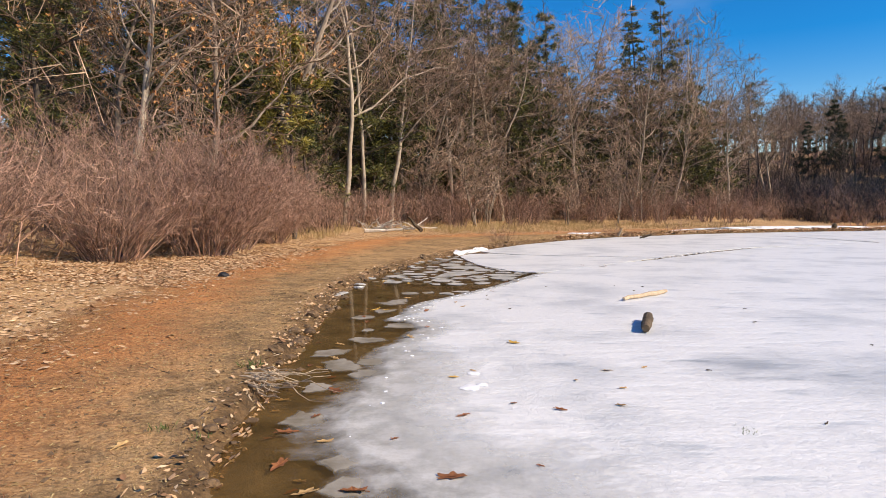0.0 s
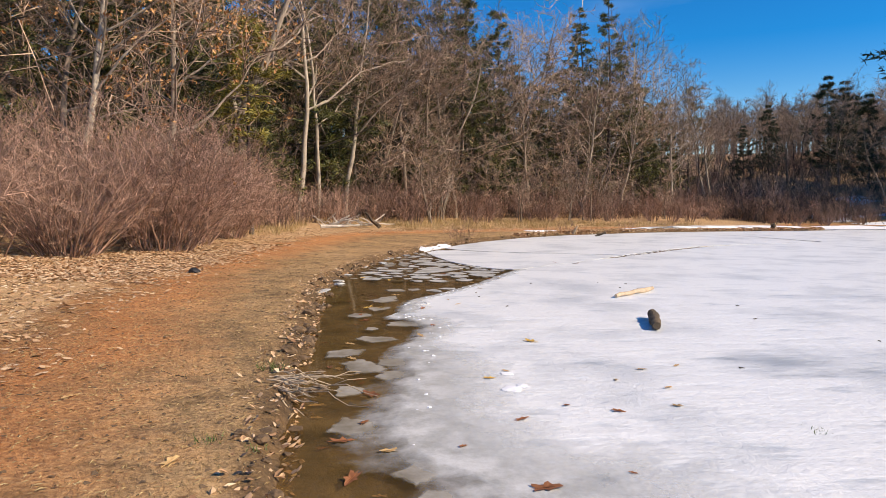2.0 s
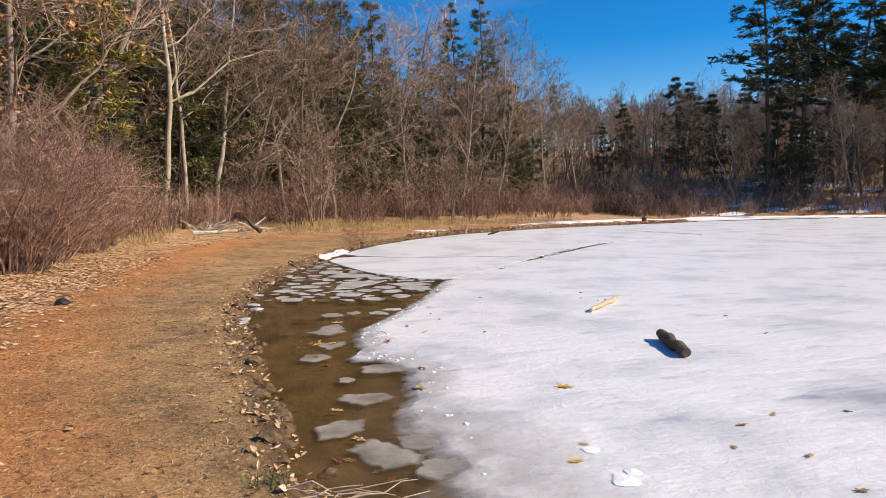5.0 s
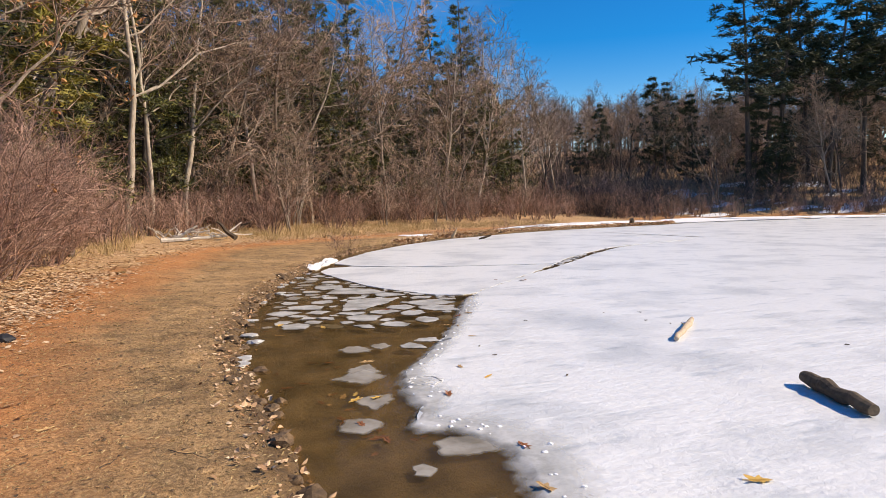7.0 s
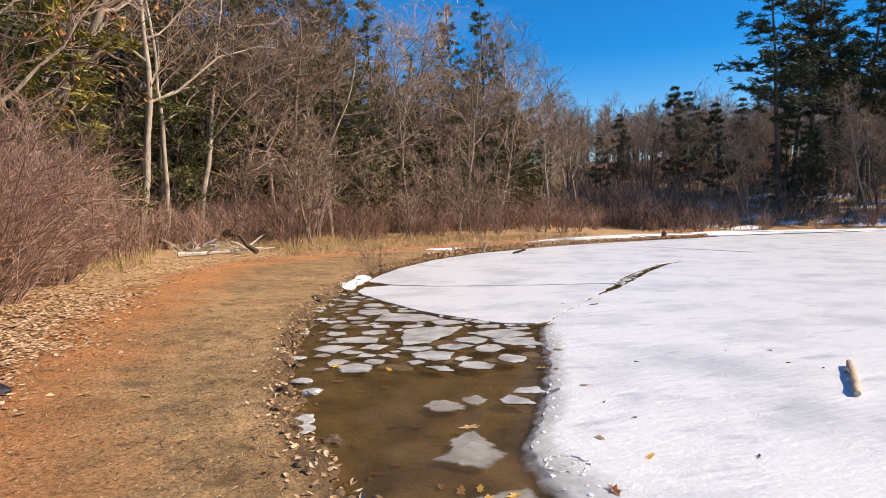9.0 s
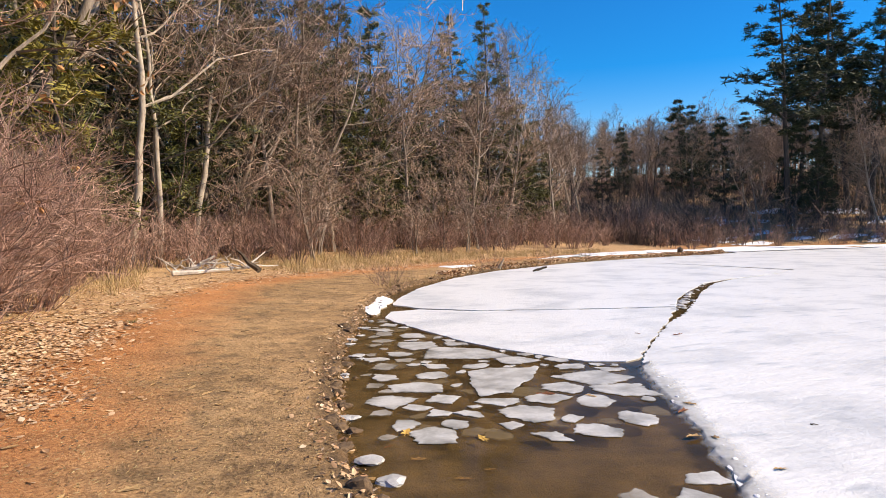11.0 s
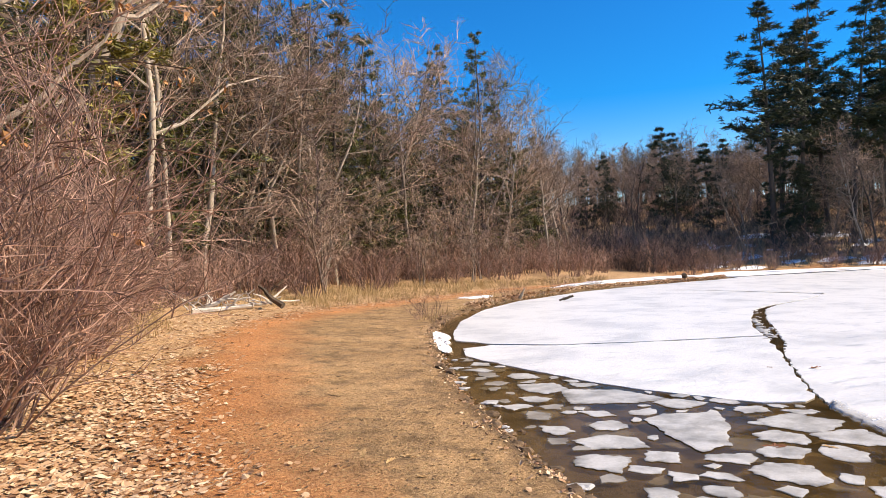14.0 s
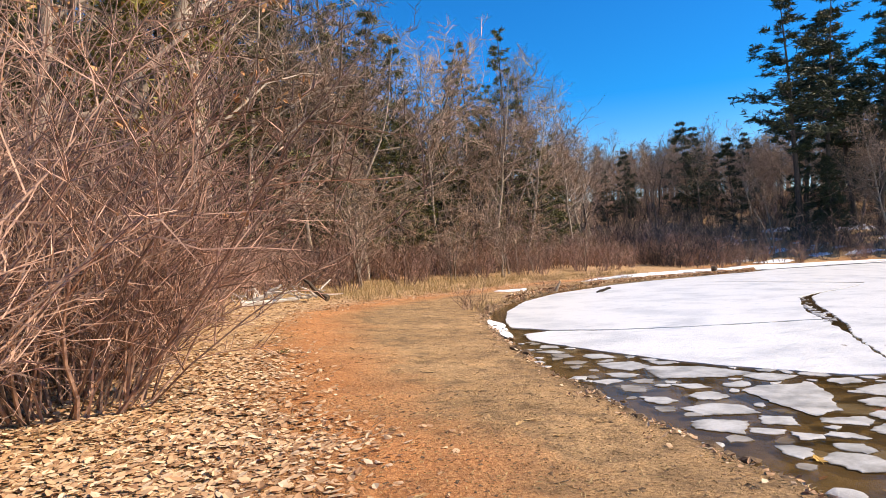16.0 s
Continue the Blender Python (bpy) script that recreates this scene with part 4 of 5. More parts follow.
# ---- distant woods ----
def undergrowth(seed, count, mat, label, tall=1.0, far_only=False):
    """Brush on the floor of the wood, uncountable thin stems."""
    rng = random.Random(seed)
    g = Geo()
    pick = np.random.RandomState(seed)
    xs, ys = pick.uniform(-26, 78, count * 8), pick.uniform(14, 100, count * 8)
    near = pick.uniform(0, 1, count * 8)
    xs = np.where(near < 0.25, -3 + near * 172, xs)
    ys = np.where(near < 0.25, 42 + (ys - 14) * 0.28, ys)
    d = shore_distance(xs, ys)
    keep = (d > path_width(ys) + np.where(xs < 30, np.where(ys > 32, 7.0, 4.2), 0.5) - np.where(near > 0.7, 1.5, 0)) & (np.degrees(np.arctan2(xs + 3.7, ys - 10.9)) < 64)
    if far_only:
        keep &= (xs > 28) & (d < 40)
    xs, ys = xs[keep][:count], ys[keep][:count]
    for x, y, z in zip(xs, ys, land(np.array(xs), np.array(ys))):
        p = Vector((x, y, z - 0.05))
        d = Vector((rng.gauss(0, 0.35), rng.gauss(0, 0.35), 1)).normalized()
        ln = rng.uniform(0.7, 2.4) * (0.75 + 0.9 * max(0.0, noise.noise(Vector((x * 0.22, y * 0.22, seed)))))
        ln *= tall
        stem = grow(g, p, d, ln, 0.018, rng, 3, 2, 0.22, 0.0, 0.4)
        for k in range(6):
            p2, d2 = sprout(stem, rng.uniform(0.2, 1), rng, 0.55, 0.1)
            grow(g, p2, d2, ln * rng.uniform(0.25, 0.55), 0.014, rng, 3, 1, 0.1, 0, 0.5)
    return solo("undergrowth", g, mat, None, label, "brush", kind="stuff")


def distant_woods():
    rng = random.Random(71)
    g = Geo()
    for k in range(760):
        a = radians(rng.uniform(-48, 72) if k < 420 else rng.uniform(30, 72))
        r = rng.uniform(80, 150) if a < radians(30) else rng.uniform(100, 150)
        x, y = -3.7 + r * math.sin(a), 10.9 + r * math.cos(a)
        z = height(x, y) - 0.2
        tall = rng.uniform(6.5, 10.5)
        top = Vector((x + rng.uniform(-0.6, 0.6), y, z + tall))
        g.tube([Vector((x, y, z)), top], [0.16, 0.03], 4, False)
        for i in range(60):
            t = rng.uniform(0.25, 1)
            p = Vector((x, y, z)).lerp(top, t)
            b = rng.uniform(0, 6.28)
            d = Vector((math.cos(b), math.sin(b), rng.uniform(0.3, 1.2))).normalized()
            q = p + d * rng.uniform(1.0, 3.4) * (1.25 - t)
            g.spike(p, q, 0.055)
            for j in range(2):
                e = q + (d + rvec(rng, 0.8)).normalized() * rng.uniform(0.4, 1.1)
                g.spike(p.lerp(q, rng.uniform(0.4, 1)), e, 0.032)
    return solo("distant_woods", g, TWIG, None, "far leafless brown woods on low hills", "woods", kind="stuff")


# the far shore's shade is put into this brush by its dark bark colour
undergrowth(74, 5500, BARK_DARK, "tangled brush on the far shore, coloured dark for the shade there", 1.2, True)
undergrowth(72, 7000, SHRUB, "tangled leafless reddish-brown brush under the trees", 1.55)
undergrowth(73, 3600, TWIG, "tangled leafless grey-brown brush under the trees", 1.35)
distant_woods()


# ---- litter, needles and grass ----
def leaf_litter():
    rng = random.Random(81)
    g = Geo()
    n = 46000
    ys = np.array([rng.uniform(2, 46) if rng.random() < 0.4 else rng.uniform(12.5, 23) for _ in range(n)])
    off = np.array([rng.gammavariate(1.6, 1.5) for _ in range(n)])
    left = np.interp(ys, SIDE[:, 1], SIDE[:, 0])
    edge = 0.45 * wave(left, ys, 1.1, 0.7) + 0.25 * wave(left, ys, 3.7, 1.9)
    strewn = np.array([rng.gauss(0, 0.45) for _ in range(n)])
    xs = left - path_width(ys) * np.interp(ys, [18, 30], [1.0, 1.12]) - off + 0.35 + edge + strewn
    zs = land(xs, ys)
    for x, y, z in zip(xs, ys, zs):
        a = rng.uniform(0, 6.28)
        along = Vector((math.cos(a), math.sin(a), rng.uniform(-0.12, 0.3))).normalized()
        side = along.cross(Vector((rng.uniform(-0.3, 0.3), rng.uniform(-0.3, 0.3), 1))).normalized()
        g.leaf(Vector((x, y, z + rng.uniform(0.002, 0.014))), along, side, rng.uniform(0.05, 0.115), rng.uniform(0.03, 0.075), rng.uniform(-0.012, 0.02))
    return solo("leaf_litter", g, LITTER, None, "deep dry tan and brown oak leaf litter", "leaves", kind="stuff")


def bank_debris():
    rng = random.Random(82)
    g = Geo()
    for i in range(2600):
        y = rng.uniform(2.5, 42)
        x = float(np.interp(y, SIDE[:, 1], SIDE[:, 0])) - abs(rng.gauss(0.12, 0.2)) + 0.05
        z = max(height(x, y), -0.03)
        a = rng.uniform(0, 6.28)
        along = Vector((math.cos(a), math.sin(a), rng.uniform(-0.2, 0.7))).normalized()
        side = along.cross(Vector((rng.uniform(-0.6, 0.6), rng.uniform(-0.6, 0.6), 1))).normalized()
        g.leaf(Vector((x, y, z + 0.008)), along, side, rng.uniform(0.03, 0.085), rng.uniform(0.02, 0.05), rng.uniform(-0.015, 0.02))
    for i in range(3200):
        k = rng.uniform(16, len(SIDE) - 1.01)
        j = int(k)
        p = SIDE[j] + (SIDE[j + 1] - SIDE[j]) * (k - j)
        x, y = p[0] - abs(rng.gauss(0.05, 0.3)) * 0.7, p[1] + abs(rng.gauss(0.05, 0.3)) * 0.7
        a = rng.uniform(0, 6.28)
        along = Vector((math.cos(a), math.sin(a), rng.uniform(0, 0.9))).normalized()
        side = along.cross(Vector((rng.uniform(-0.6, 0.6), rng.uniform(-0.6, 0.6), 1))).normalized()
        g.leaf(Vector((x, y, max(height(x, y), -0.02) + 0.01)), along, side, rng.uniform(0.07, 0.2), rng.uniform(0.05, 0.12), rng.uniform(-0.02, 0.04))
    return solo("bank_leaves", g, LITTER, None, "curled dead leaves along the water's edge", "leaves", kind="stuff")


def fallen_needles():
    rng = random.Random(83)
    g = Geo()
    n = 40000
    ys = np.array([rng.uniform(2, 36) if rng.random() < 0.3 else rng.uniform(3, 20) for _ in range(n)])
    back = np.array([abs(rng.gauss(0, 1.0)) for _ in range(n)])
    xs = np.interp(ys, SIDE[:, 1], SIDE[:, 0]) - path_width(ys) + back - 0.3
    keep = shore_distance(xs, ys) > 0.25
    xs, ys = xs[keep], ys[keep]
    zs = land(xs, ys)
    for x, y, z in zip(xs, ys, zs):
        a = rng.uniform(0, 6.28)
        d = Vector((math.cos(a), math.sin(a), 0)) * rng.uniform(0.04, 0.1)
        s = Vector((-d.y, d.x, 0)).normalized() * 0.0028
        p = Vector((x, y, z + rng.uniform(0.004, 0.012)))
        g.tri(p - s, p + s, p + d + Vector((0, 0, rng.uniform(-0.002, 0.01))))
    return solo("fallen_needles", g, FALLEN_NEEDLE, None, "orange fallen pine needles strewn on the path", "needles", kind="stuff")


def dry_grass():
    rng = random.Random(84)
    g = Geo()
    pick = np.random.RandomState(84)
    gx, gy = pick.uniform(-8, 22, 9000), pick.uniform(27, 48, 9000)
    cand = list(zip(gx.tolist(), gy.tolist(), shore_distance(gx, gy).tolist()))
    made = k = 0
    while made < 1300 and k < 9000:
        x, y, d = cand[k]
        k += 1
        w = float(path_width(y))
        if not w - 0.3 < d < w + 6.5 and not (y > 29 and 0.1 < d < 0.5 and rng.random() < 0.5):
            continue
        if -4.8 < x < 0 and y < 36:
            continue
        made += 1
        z = height(x, y)
        for b in range(14):
            p = Vector((x + rng.gauss(0, 0.12), y + rng.gauss(0, 0.12), z - 0.02))
            d2 = Vector((rng.gauss(0, 0.4), rng.gauss(0, 0.4), 1)).normalized()
            s = d2.cross(rvec(rng)).normalized() * 0.006
            g.tri(p - s, p + s, p + d2 * rng.uniform(0.15, 0.5))
    return solo("dry_grass", g, STRAW, None, "tufts of dry straw-coloured grass beside the path", "grass", kind="stuff")


def path_crumbs():
    """Bits of bark, straw and earth trodden into the path."""
    for name, seed, mat, label, wide in (("earth_crumbs", 85, CLOD, "dark crumbs of earth and bark on the path", 0.45), ("straw_bits", 86, STRAW, "pale bits of straw and needles on the path", 0.09)):
        rng = random.Random(seed)
        g = Geo()
        n = 2200 if wide > 0.2 else 15000
        ys = np.array([rng.uniform(3, 34) if rng.random() < 0.35 else rng.uniform(3.5, 19) for _ in range(n)])
        xs = np.interp(ys, SIDE[:, 1], SIDE[:, 0]) - np.array([rng.uniform(-0.02, 1) for _ in range(n)]) * path_width(ys) - 0.08
        for x, y, z in zip(xs, ys, land(xs, ys)):
            a = rng.uniform(0, 6.28)
            ln = rng.uniform(0.012, 0.05)
            d = Vector((math.cos(a), math.sin(a), rng.uniform(-0.1, 0.3))) * ln
            sd = Vector((-d.y, d.x, 0)) * wide
            p = Vector((x, y, z + 0.003))
            k = len(g.v)
            g.v += [p - sd, p + sd, p + d * 0.6 + sd * 0.6 + Vector((0, 0, 0.006)), p + d]
            g.f += [(k, k + 1, k + 2), (k, k + 2, k + 3)]
        solo(name, g, mat, None, label, "debris", kind="stuff")


path_crumbs()
leaf_litter()
bank_debris()
fallen_needles()
dry_grass()


# ---- logs, dead wood, leaves and small things ----
def log(name, a, b, r, mat, label, z=0.0, knots=2, seed=1, sides=12):
    rng = random.Random(seed)
    a, b = Vector(a), Vector(b)
    g = Geo()
    n = 9
    pts = [a.lerp(b, i / (n - 1)) + rvec(rng, r * 0.25) for i in range(n)]
    radii = [r * rng.uniform(0.85, 1.12) * (0.82 + 0.18 * math.sin(math.pi * min(1, max(0, (i + 0.6) / n)))) for i in range(n)]
    radii[0] *= 0.8
    g.tube(pts, radii, sides)
    for k in range(knots):
        p, d = sprout(pts, rng.uniform(0.2, 0.8), rng, 0.8, 0.2)
        g.tube([p, p + d * r * 1.7, p + d * r * 2.2], [r * 0.4, r * 0.3, r * 0.14], 6)
    return solo(name, g, mat, None, label, "log", smooth=False)


log("driftwood_branch", (3.25, 11.95, 0.045), (4.36, 12.95, 0.05), 0.044, DRIFTWOOD, "pale barkless branch lying on the ice", seed=2)
log("log", (2.72, 8.86, 0.07), (3.04, 9.84, 0.075), 0.072, DARKWOOD, "short dark mottled log lying on the ice", seed=4, knots=0)
log("branch_snag", (10.4, 35.2, 0.03), (10.9, 34.9, 0.22), 0.05, DARKWOOD, "dark broken snag frozen into the ice", seed=5, knots=1)
log("stump", (26.6, 45.4, 0.0), (26.65, 45.4, 0.42), 0.17, DARKWOOD, "small dark stump at the end of the bank", seed=6, knots=0)


def slim(a, b, r, mat, name="branch", label="thin bare branch lying on the ground", seed=1, bend=0.06, segs=5):
    rng = random.Random(seed)
    a, b = Vector(a), Vector(b)
    g = Geo()
    ln = (b - a).length
    pts = [a.lerp(b, i / segs) + rvec(rng, bend * ln * math.sin(math.pi * i / segs)) for i in range(segs + 1)]
    g.tube(pts, [r * (1 - 0.6 * i / segs) for i in range(segs + 1)], 6)
    return g


def branch_heap():
    """The heap of bleached dead wood beside the path."""
    rng = random.Random(91)
    zb = height(-2.6, 34.2)
    mid = Vector((-2.7, 34.6, zb))
    for k, (a, b, r, mat, label) in enumerate((
            ((-4.1, 35.7, 0.08), (-2.2, 36.2, 0.10), 0.10, BLEACHED, "bleached grey log lying along the path's edge"),
            ((-3.6, 36.4, 0.12), (-2.7, 36.2, 0.62), 0.09, BLEACHED, "forked bleached dead limb propped on a heap"),
            ((-3.2, 36.3, 0.35), (-2.2, 36.2, 0.38), 0.06, BLEACHED, "bleached dead limb on a heap of branches"),
            ((-1.2, 36.0, 0.06), (-1.9, 36.6, 0.75), 0.12, DARKWOOD, "dark broken trunk end leaning on dead wood"),
            ((-1.6, 36.4, 0.2), (-0.9, 36.9, 0.7), 0.05, BLEACHED, "pale dead branch sticking out of a heap"),
            ((-4.0, 36.8, 0.2), (-3.4, 36.6, 0.75), 0.035, BLEACHED, "thin pale dead branch of the heap"),
            ((-2.6, 36.6, 0.1), (-0.4, 37.2, 0.16), 0.05, BLEACHED, "bleached dead branch lying in dry leaves"))):
        a, b = Vector(a), Vector(b)
        a += Vector((0.1, -1.7, zb))
        b += Vector((0.1, -1.7, zb))
        tagged(new("dead_branch", slim(a, b, r, mat, seed=k, bend=0.05).mesh("dead_branch", mat)), label, "branch", "heap of dead wood")
    for k in range(22):
        a = mid + Vector((rng.uniform(-1.4, 1.6), rng.uniform(-0.4, 0.9), rng.uniform(0.02, 0.15)))
        b = a + Vector((rng.uniform(-1, 1), rng.uniform(-0.5, 0.5), rng.uniform(0.05, 0.6)))
        tagged(new("dead_branch", slim(a, b, rng.uniform(0.015, 0.045), BLEACHED, seed=k + 20, bend=0.08).mesh("dead_branch", BLEACHED)), "thin bleached dead branch in a heap", "branch", "heap of dead wood")


branch_heap()
for k, (a, b, r, mat, label) in enumerate((((-1.1, 41.5, 0.3), (0.6, 42.3, 1.5), 0.09, DARKWOOD, "fallen dark branch leaning up out of the brush"),
                                           ((9.9, 37.6, 0.05), (10.1, 37.5, 0.5), 0.09, DRIFTWOOD, "short pale stub of wood at the bank"))):
    tagged(new("fallen_branch", slim(a, b, r, mat, seed=60 + k, bend=0.05).mesh("fallen_branch", mat)), label, "branch")

# brushwood at the water's edge
brng = random.Random(92)
for k in range(26):
    a = Vector((-1.82 + brng.gauss(0, 0.09), 6.25 + brng.gauss(0, 0.16), 0.07 + brng.uniform(0, 0.08)))
    d = Vector((brng.uniform(0.25, 0.9), brng.uniform(-0.65, 0.12), brng.uniform(-0.10, 0.06)))
    b = a + d * brng.uniform(0.45, 0.95)
    b.z = max(b.z, 0.0)
    tagged(new("dry_stalk", slim(a, b, brng.uniform(0.004, 0.009), DRIFTWOOD, seed=k, bend=0.09).mesh("dry_stalk", DRIFTWOOD)), "thin dry stalk washed up at the water's edge", "stalk", "stalks washed up together")


def curled_leaf(x, y, z, size, mat, label, rng, lobes=5, category="leaf", group="fallen leaves on ice and water"):
    """A lobed leaf with a rib and an uneven curl."""
    g = Geo()
    n = lobes * 4
    g.v.append(Vector((0, 0, 0.004)))
    lift = rng.uniform(0.05, 0.28)
    for i in range(n):
        a = 2 * math.pi * i / n
        r = size * (0.5 + 0.16 * math.cos(lobes * a) + rng.uniform(-0.04, 0.04)) * (1.25 if abs(math.cos(a)) > 0.8 else 0.85)
        q = Vector((r * math.cos(a), r * 0.75 * math.sin(a), 0))
        q.z = 0.004 + lift * abs(q.y) + rng.uniform(0, 0.12) * r
        g.v.append(q)
    for i in range(n):
        g.f.append((0, 1 + i, 1 + (i + 1) % n))
    k = len(g.v)
    g.tube([Vector((-size * 0.85, 0, 0.006)), Vector((0, 0, 0.010)), Vector((size * 0.5, 0, 0.014))], [0.003, 0.0025, 0.001], 4)
    return solo("fallen_leaf", g, mat, pose(x, y, z, rng.uniform(-8, 8), rng.uniform(-8, 8), rng.uniform(0, 360)), label, category, group)


lrng = random.Random(93)
for x, y, size, mat, what in ((0.88, 8.25, 0.24, LEAF_YELLOW, "yellow"), (0.16, 5.35, 0.16, LEAF_RUST, "rust-brown"), (0.04, 4.1, 0.26, LEAF_RUST, "rust-brown"),
                              (1.69, 6.82, 0.16, LEAF_TAN, "tan"), (1.3, 6.45, 0.12, LEAF_TAN, "tan"), (0.98, 5.5, 0.15, LEAF_RUST, "rust-brown"), (1.52, 5.6, 0.14, LEAF_TAN, "tan"),
                              (2.12, 6.95, 0.12, LEAF_TAN, "tan"), (0.63, 4.28, 0.07, LEAF_RUST, "rust-brown"), (0.10, 6.58, 0.15, LEAF_YELLOW, "yellow"), (-0.36, 4.81, 0.1, LEAF_RUST, "rust-brown"),
                              (0.6, 5.68, 0.1, LEAF_RUST, "rust-brown"), (1.68, 6.15, 0.14, LEAF_TAN, "tan"), (0.31, 6.85, 0.10, LEAF_TAN, "tan"),
                              (-0.23, 9.4, 0.2, LEAF_RUST, "rust-brown"), (-0.44, 8.68, 0.22, LEAF_TAN, "tan"), (4.55, 18.9, 0.26, LEAF_RUST, "rust-brown"), (0.22, 11.86, 0.14, LEAF_TAN, "tan"),
                              (0.34, 11.35, 0.16, LEAF_YELLOW, "yellow"), (-0.28, 10.9, 0.2, LEAF_RUST, "rust-brown"), (1.1, 14.2, 0.16, LEAF_TAN, "tan"), (1.67, 15.2, 0.2, LEAF_TAN, "tan"),
                              (1.42, 15.0, 0.2, LEAF_RUST, "rust-brown"), (0.95, 14.3, 0.22, LEAF_TAN, "tan"), (4.05, 19.3, 0.14, LEAF_RUST, "rust-brown"), (1.0, 13.4, 0.14, LEAF_TAN, "tan")):
    curled_leaf(x, y, 0.002, size * 0.5, mat, what + " curled dead leaf lying on the ice", lrng)
for x, y, size, mat, what in ((-1.02, 6.15, 0.24, LEAF_RUST, "rust-brown"), (-0.87, 4.79, 0.16, LEAF_TAN, "tan"), (-0.55, 3.93, 0.2, LEAF_RUST, "rust-brown"), (-0.84, 3.91, 0.18, LEAF_TAN, "tan"),
                              (-1.15, 11.1, 0.18, LEAF_YELLOW, "yellow"), (-1.1, 11.3, 0.12, LEAF_YELLOW, "yellow"), (-1.24, 7.53, 0.14, LEAF_TAN, "tan"), (-1.45, 7.15, 0.15, LEAF_RUST, "rust-brown"),
                              (-0.69, 12.57, 0.2, LEAF_TAN, "tan"), (-0.93, 11.1, 0.18, LEAF_YELLOW, "yellow"), (0.5, 16.2, 0.26, LEAF_RUST, "rust-brown"), (0.94, 15.94, 0.16, LEAF_TAN, "tan"),
                              (-1.36, 15.46, 0.2, LEAF_YELLOW, "yellow"), (-0.78, 15.02, 0.16, LEAF_YELLOW, "yellow"), (-1.2, 5.0, 0.2, LEAF_RUST, "rust-brown"), (-1.05, 5.4, 0.14, LEAF_RUST, "rust-brown"),
                              (-1.15, 9.95, 0.14, LEAF_RUST, "rust-brown"), (-1.3, 8.3, 0.12, LEAF_TAN, "tan"), (-1.1, 4.35, 0.2, LEAF_RUST, "rust-brown"), (-1.25, 10.4, 0.13, LEAF_RUST, "rust-brown")):
    curled_leaf(x, y, -0.011, size * 0.6, mat, what + " dead leaf floating on the brown water", lrng)
for k in range(60):
    y = lrng.uniform(3.8, 16)
    x = float(np.interp(y, SIDE[:, 1], SIDE[:, 0])) + lrng.uniform(0.15, 1.1)
    curled_leaf(x, y, height(x, y) + 0.01, lrng.uniform(0.05, 0.10), lrng.choice((LEAF_RUST, LEAF_RUST, LEAF_TAN)), "dark sodden leaf lying on the pond bed", lrng, group="leaves under water")
for k in range(40):
    y = lrng.uniform(3.5, 22)
    x = float(np.interp(y, SIDE[:, 1], SIDE[:, 0])) - lrng.uniform(0.3, 3.0)
    curled_leaf(x, y, height(x, y) + 0.004, lrng.uniform(0.06, 0.11), LEAF_TAN, "pale dry leaf lying on the trodden path", lrng, group="leaves on the path")


def lump(x, y, r, mat, label, name, category, group, rng, flat=0.6, z=None):
    """An uneven rounded lump."""
    bm = bmesh.new()
    bmesh.ops.create_icosphere(bm, subdivisions=2, radius=1)
    off = rvec(rng, 50)
    for v in bm.verts:
        k = 1 + 0.45 * noise.noise(v.co * 1.3 + off) + 0.2 * noise.noise(v.co * 3.1 + off)
        v.co = Vector((v.co.x * k * r, v.co.y * k * r, v.co.z * k * r * flat))
    me = bpy.data.meshes.new(name)
    bm.to_mesh(me)
    bm.free()
    me.materials.append(mat)
    ob = new(name, me)
    ob.matrix_world = pose(x, y, (height(x, y) if z is None else z) + r * flat * 0.35, 0, 0, rng.uniform(0, 360))
    return tagged(ob, label, category, group)


crng = random.Random(94)
for k in range(120):
    y = crng.uniform(3.4, 40) if k < 50 else crng.uniform(4, 20)
    x = float(np.interp(y, SIDE[:, 1], SIDE[:, 0])) + crng.gauss(-0.06, 0.10)
    lump(x, y, crng.uniform(0.03, 0.10), CLOD, "dark wet clod of earth on the crumbling bank", "earth_clod", "clod", "clods along the bank", crng)
for k in range(26):
    y = crng.uniform(13, 27)
    x = float(np.interp(y, SIDE[:, 1], SIDE[:, 0])) + crng.gauss(0.06, 0.06)
    lump(x, y, crng.uniform(0.05, 0.13), SUNKEN, "small lump of grey ice stranded on the bank", "ice_lump", "ice", "ice stranded along the bank", crng, 0.2, -0.015)
for k in range(46):
    a = crng.uniform(0.8, 3.3)
    i = int(a)
    p = Vector((7.0, 21.9)).lerp(Vector((8.65, 23.45)), crng.random()) if k < 22 else Vector(CRACK_R[i + 3]).lerp(Vector(CRACK_R[i + 4]), a - i) + Vector((-0.08, 0.25))
    lump(p.x + crng.gauss(0, 0.09), p.y + crng.gauss(0, 0.09), crng.uniform(0.03, 0.1), SUNKEN, "lump of grey broken ice afloat in the crack", "ice_lump", "ice", "broken ice in the crack", crng, 0.25, -0.022)
for k in range(60):
    a = crng.uniform(0, 1) * (len(EDGE) - 8) + 7
    i = int(a)
    p = Vector(EDGE[min(i, len(EDGE) - 1)]).lerp(Vector(EDGE[min(i + 1, len(EDGE) - 1)]), a - i)
    lump(p.x + crng.uniform(0.0, 0.25), p.y + crng.uniform(-0.1, 0.1), crng.uniform(0.010, 0.026), SNOW, "small white crumb of ice on the sheet's edge", "ice_crumb", "ice", "crumbs of ice at the edge", crng, 0.5, 0.0)
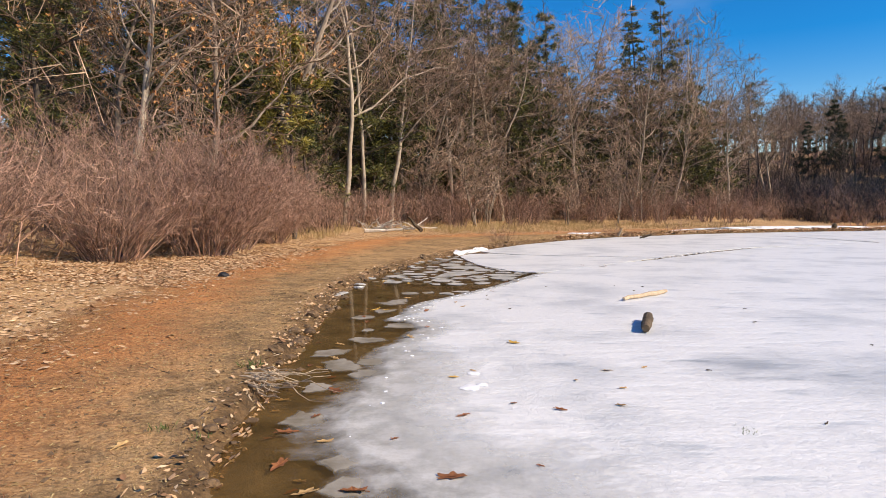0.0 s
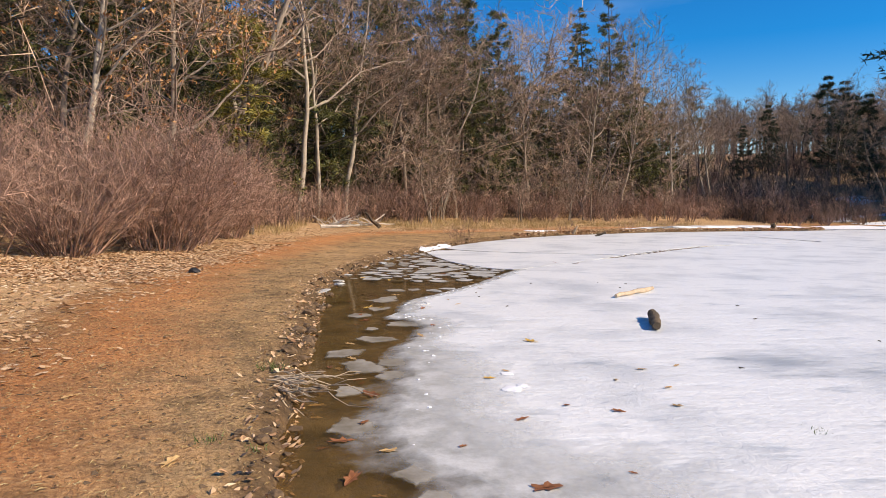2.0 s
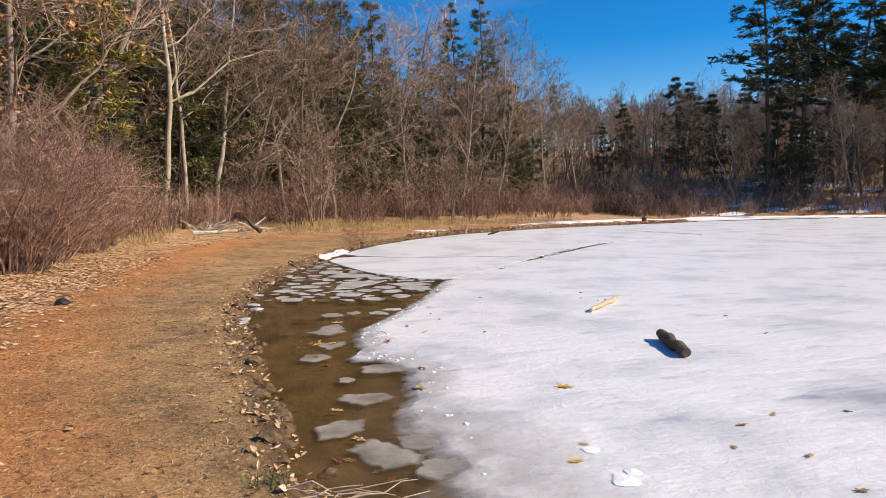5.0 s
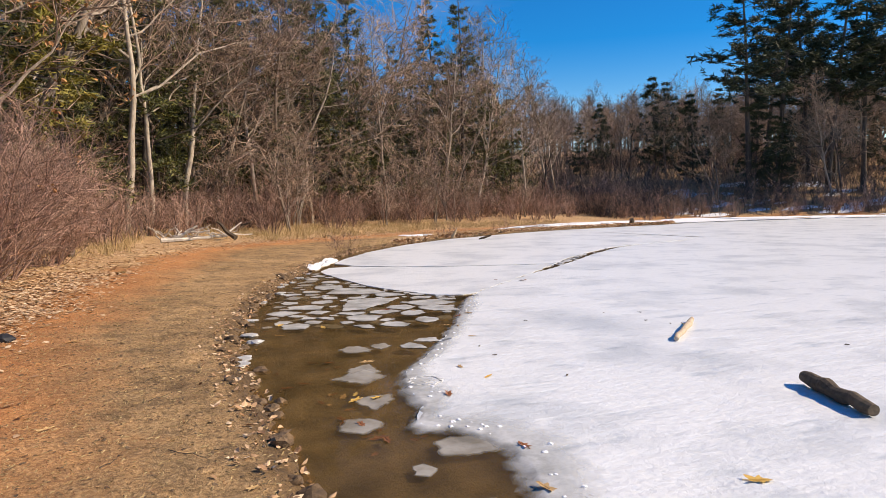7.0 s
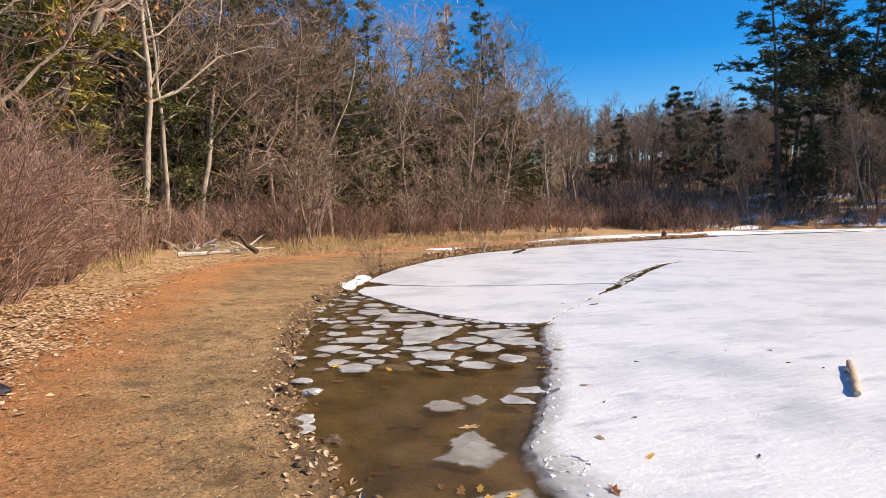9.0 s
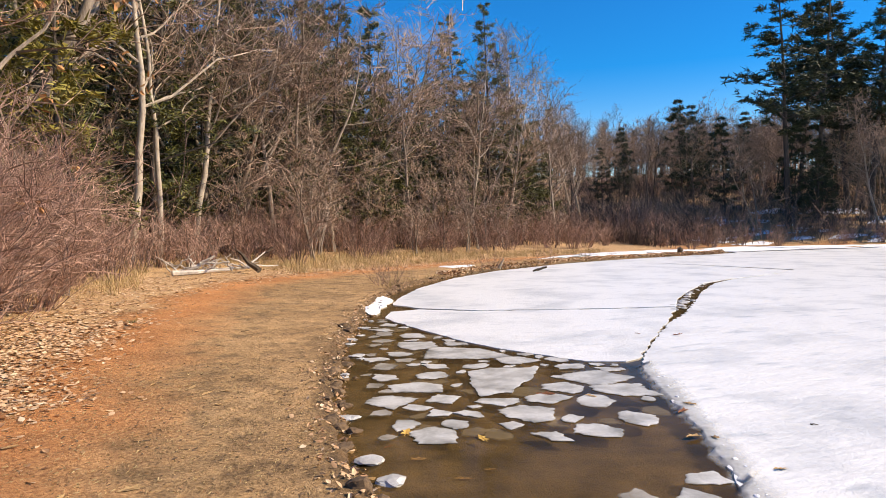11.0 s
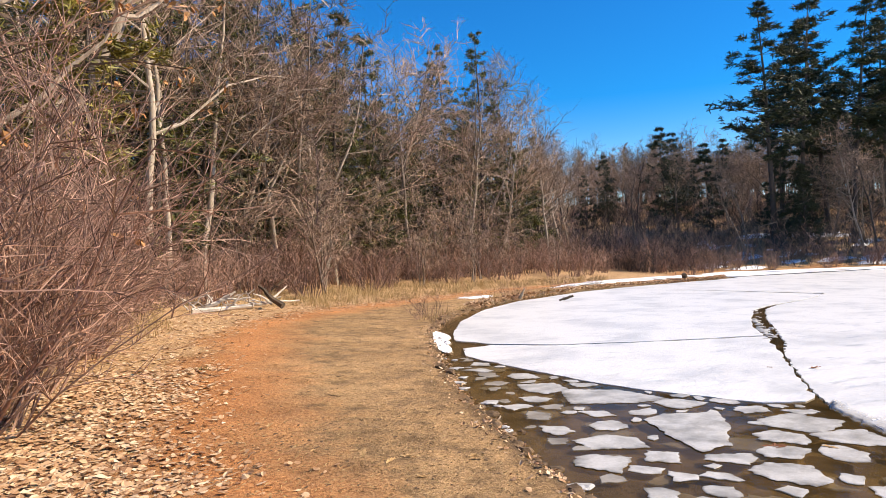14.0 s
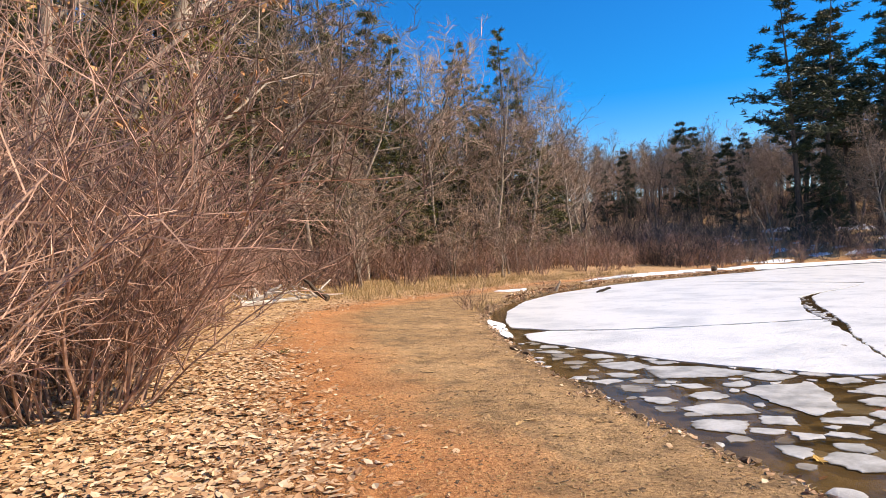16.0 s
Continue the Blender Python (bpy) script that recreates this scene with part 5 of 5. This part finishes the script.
lump(-4.84, 14.6, 0.11, BLACK, "small black object lying in dry leaves", "black_bag", "litter", "", crng, 0.6)
for x, y in ((0.24, 6.2), (0.36, 6.3), (0.3, 6.75), (0.25, 6.25)):
    lump(x, y, crng.uniform(0.05, 0.11), SNOW, "flat crust of white snow on the ice", "snow_crust", "snow", "crusts on the ice", crng, 0.12, 0.0)


def grass_tuft(x, y, n, tall, label):
    rng = random.Random(int(x * 100 + y))
    g = Geo()
    for b in range(n):
        p = Vector((rng.gauss(0, 0.05), rng.gauss(0, 0.05), -0.01))
        d = Vector((rng.gauss(0, 0.6), rng.gauss(0, 0.6), 0.8)).normalized()
        s = d.cross(rvec(rng)).normalized() * 0.004
        g.tri(p - s, p + s, p + d * rng.uniform(0.4, 1) * tall)
    return solo("grass_tuft", g, GREEN_GRASS, pose(x, y, max(0.0, height(x, y))), label, "grass", "green tufts")


for x, y, n, tall in ((-4.3, 22.9, 60, 0.12), (-1.95, 6.6, 50, 0.14), (-5.9, 15.7, 60, 0.08), (-2.05, 4.7, 40, 0.08), (2.3, 4.95, 30, 0.05), (-1.75, 4.55, 24, 0.06)):
    grass_tuft(x, y, n, tall, "small tuft of green grass")
for k in range(30):
    y = crng.uniform(4, 22)
    x = float(np.interp(y, SIDE[:, 1], SIDE[:, 0])) - crng.uniform(0.3, 4.0)
    z = height(x, y)
    a = crng.uniform(0, 6.28)
    ln = crng.uniform(0.12, 0.4)
    tagged(new("twig", slim((x, y, z + 0.008), (x + ln * math.cos(a), y + ln * math.sin(a), z + 0.012), 0.004, DARKWOOD, seed=k, bend=0.06).mesh("twig", DARKWOOD)), "thin dark twig lying on the path", "twig", "twigs on the path")

for k in range(16):
    x, y = crng.uniform(0.5, 6), crng.uniform(5, 15)
    a = crng.uniform(0, 6.28)
    ln = crng.uniform(0.02, 0.07)
    tagged(new("bark_bit", slim((x, y, 0.008), (x + ln * math.cos(a), y + ln * math.sin(a), 0.014), 0.008, DARKWOOD, seed=k, bend=0.1).mesh("bark_bit", DARKWOOD)), "small dark bit of bark on the ice", "bark", "bits of bark on the ice")
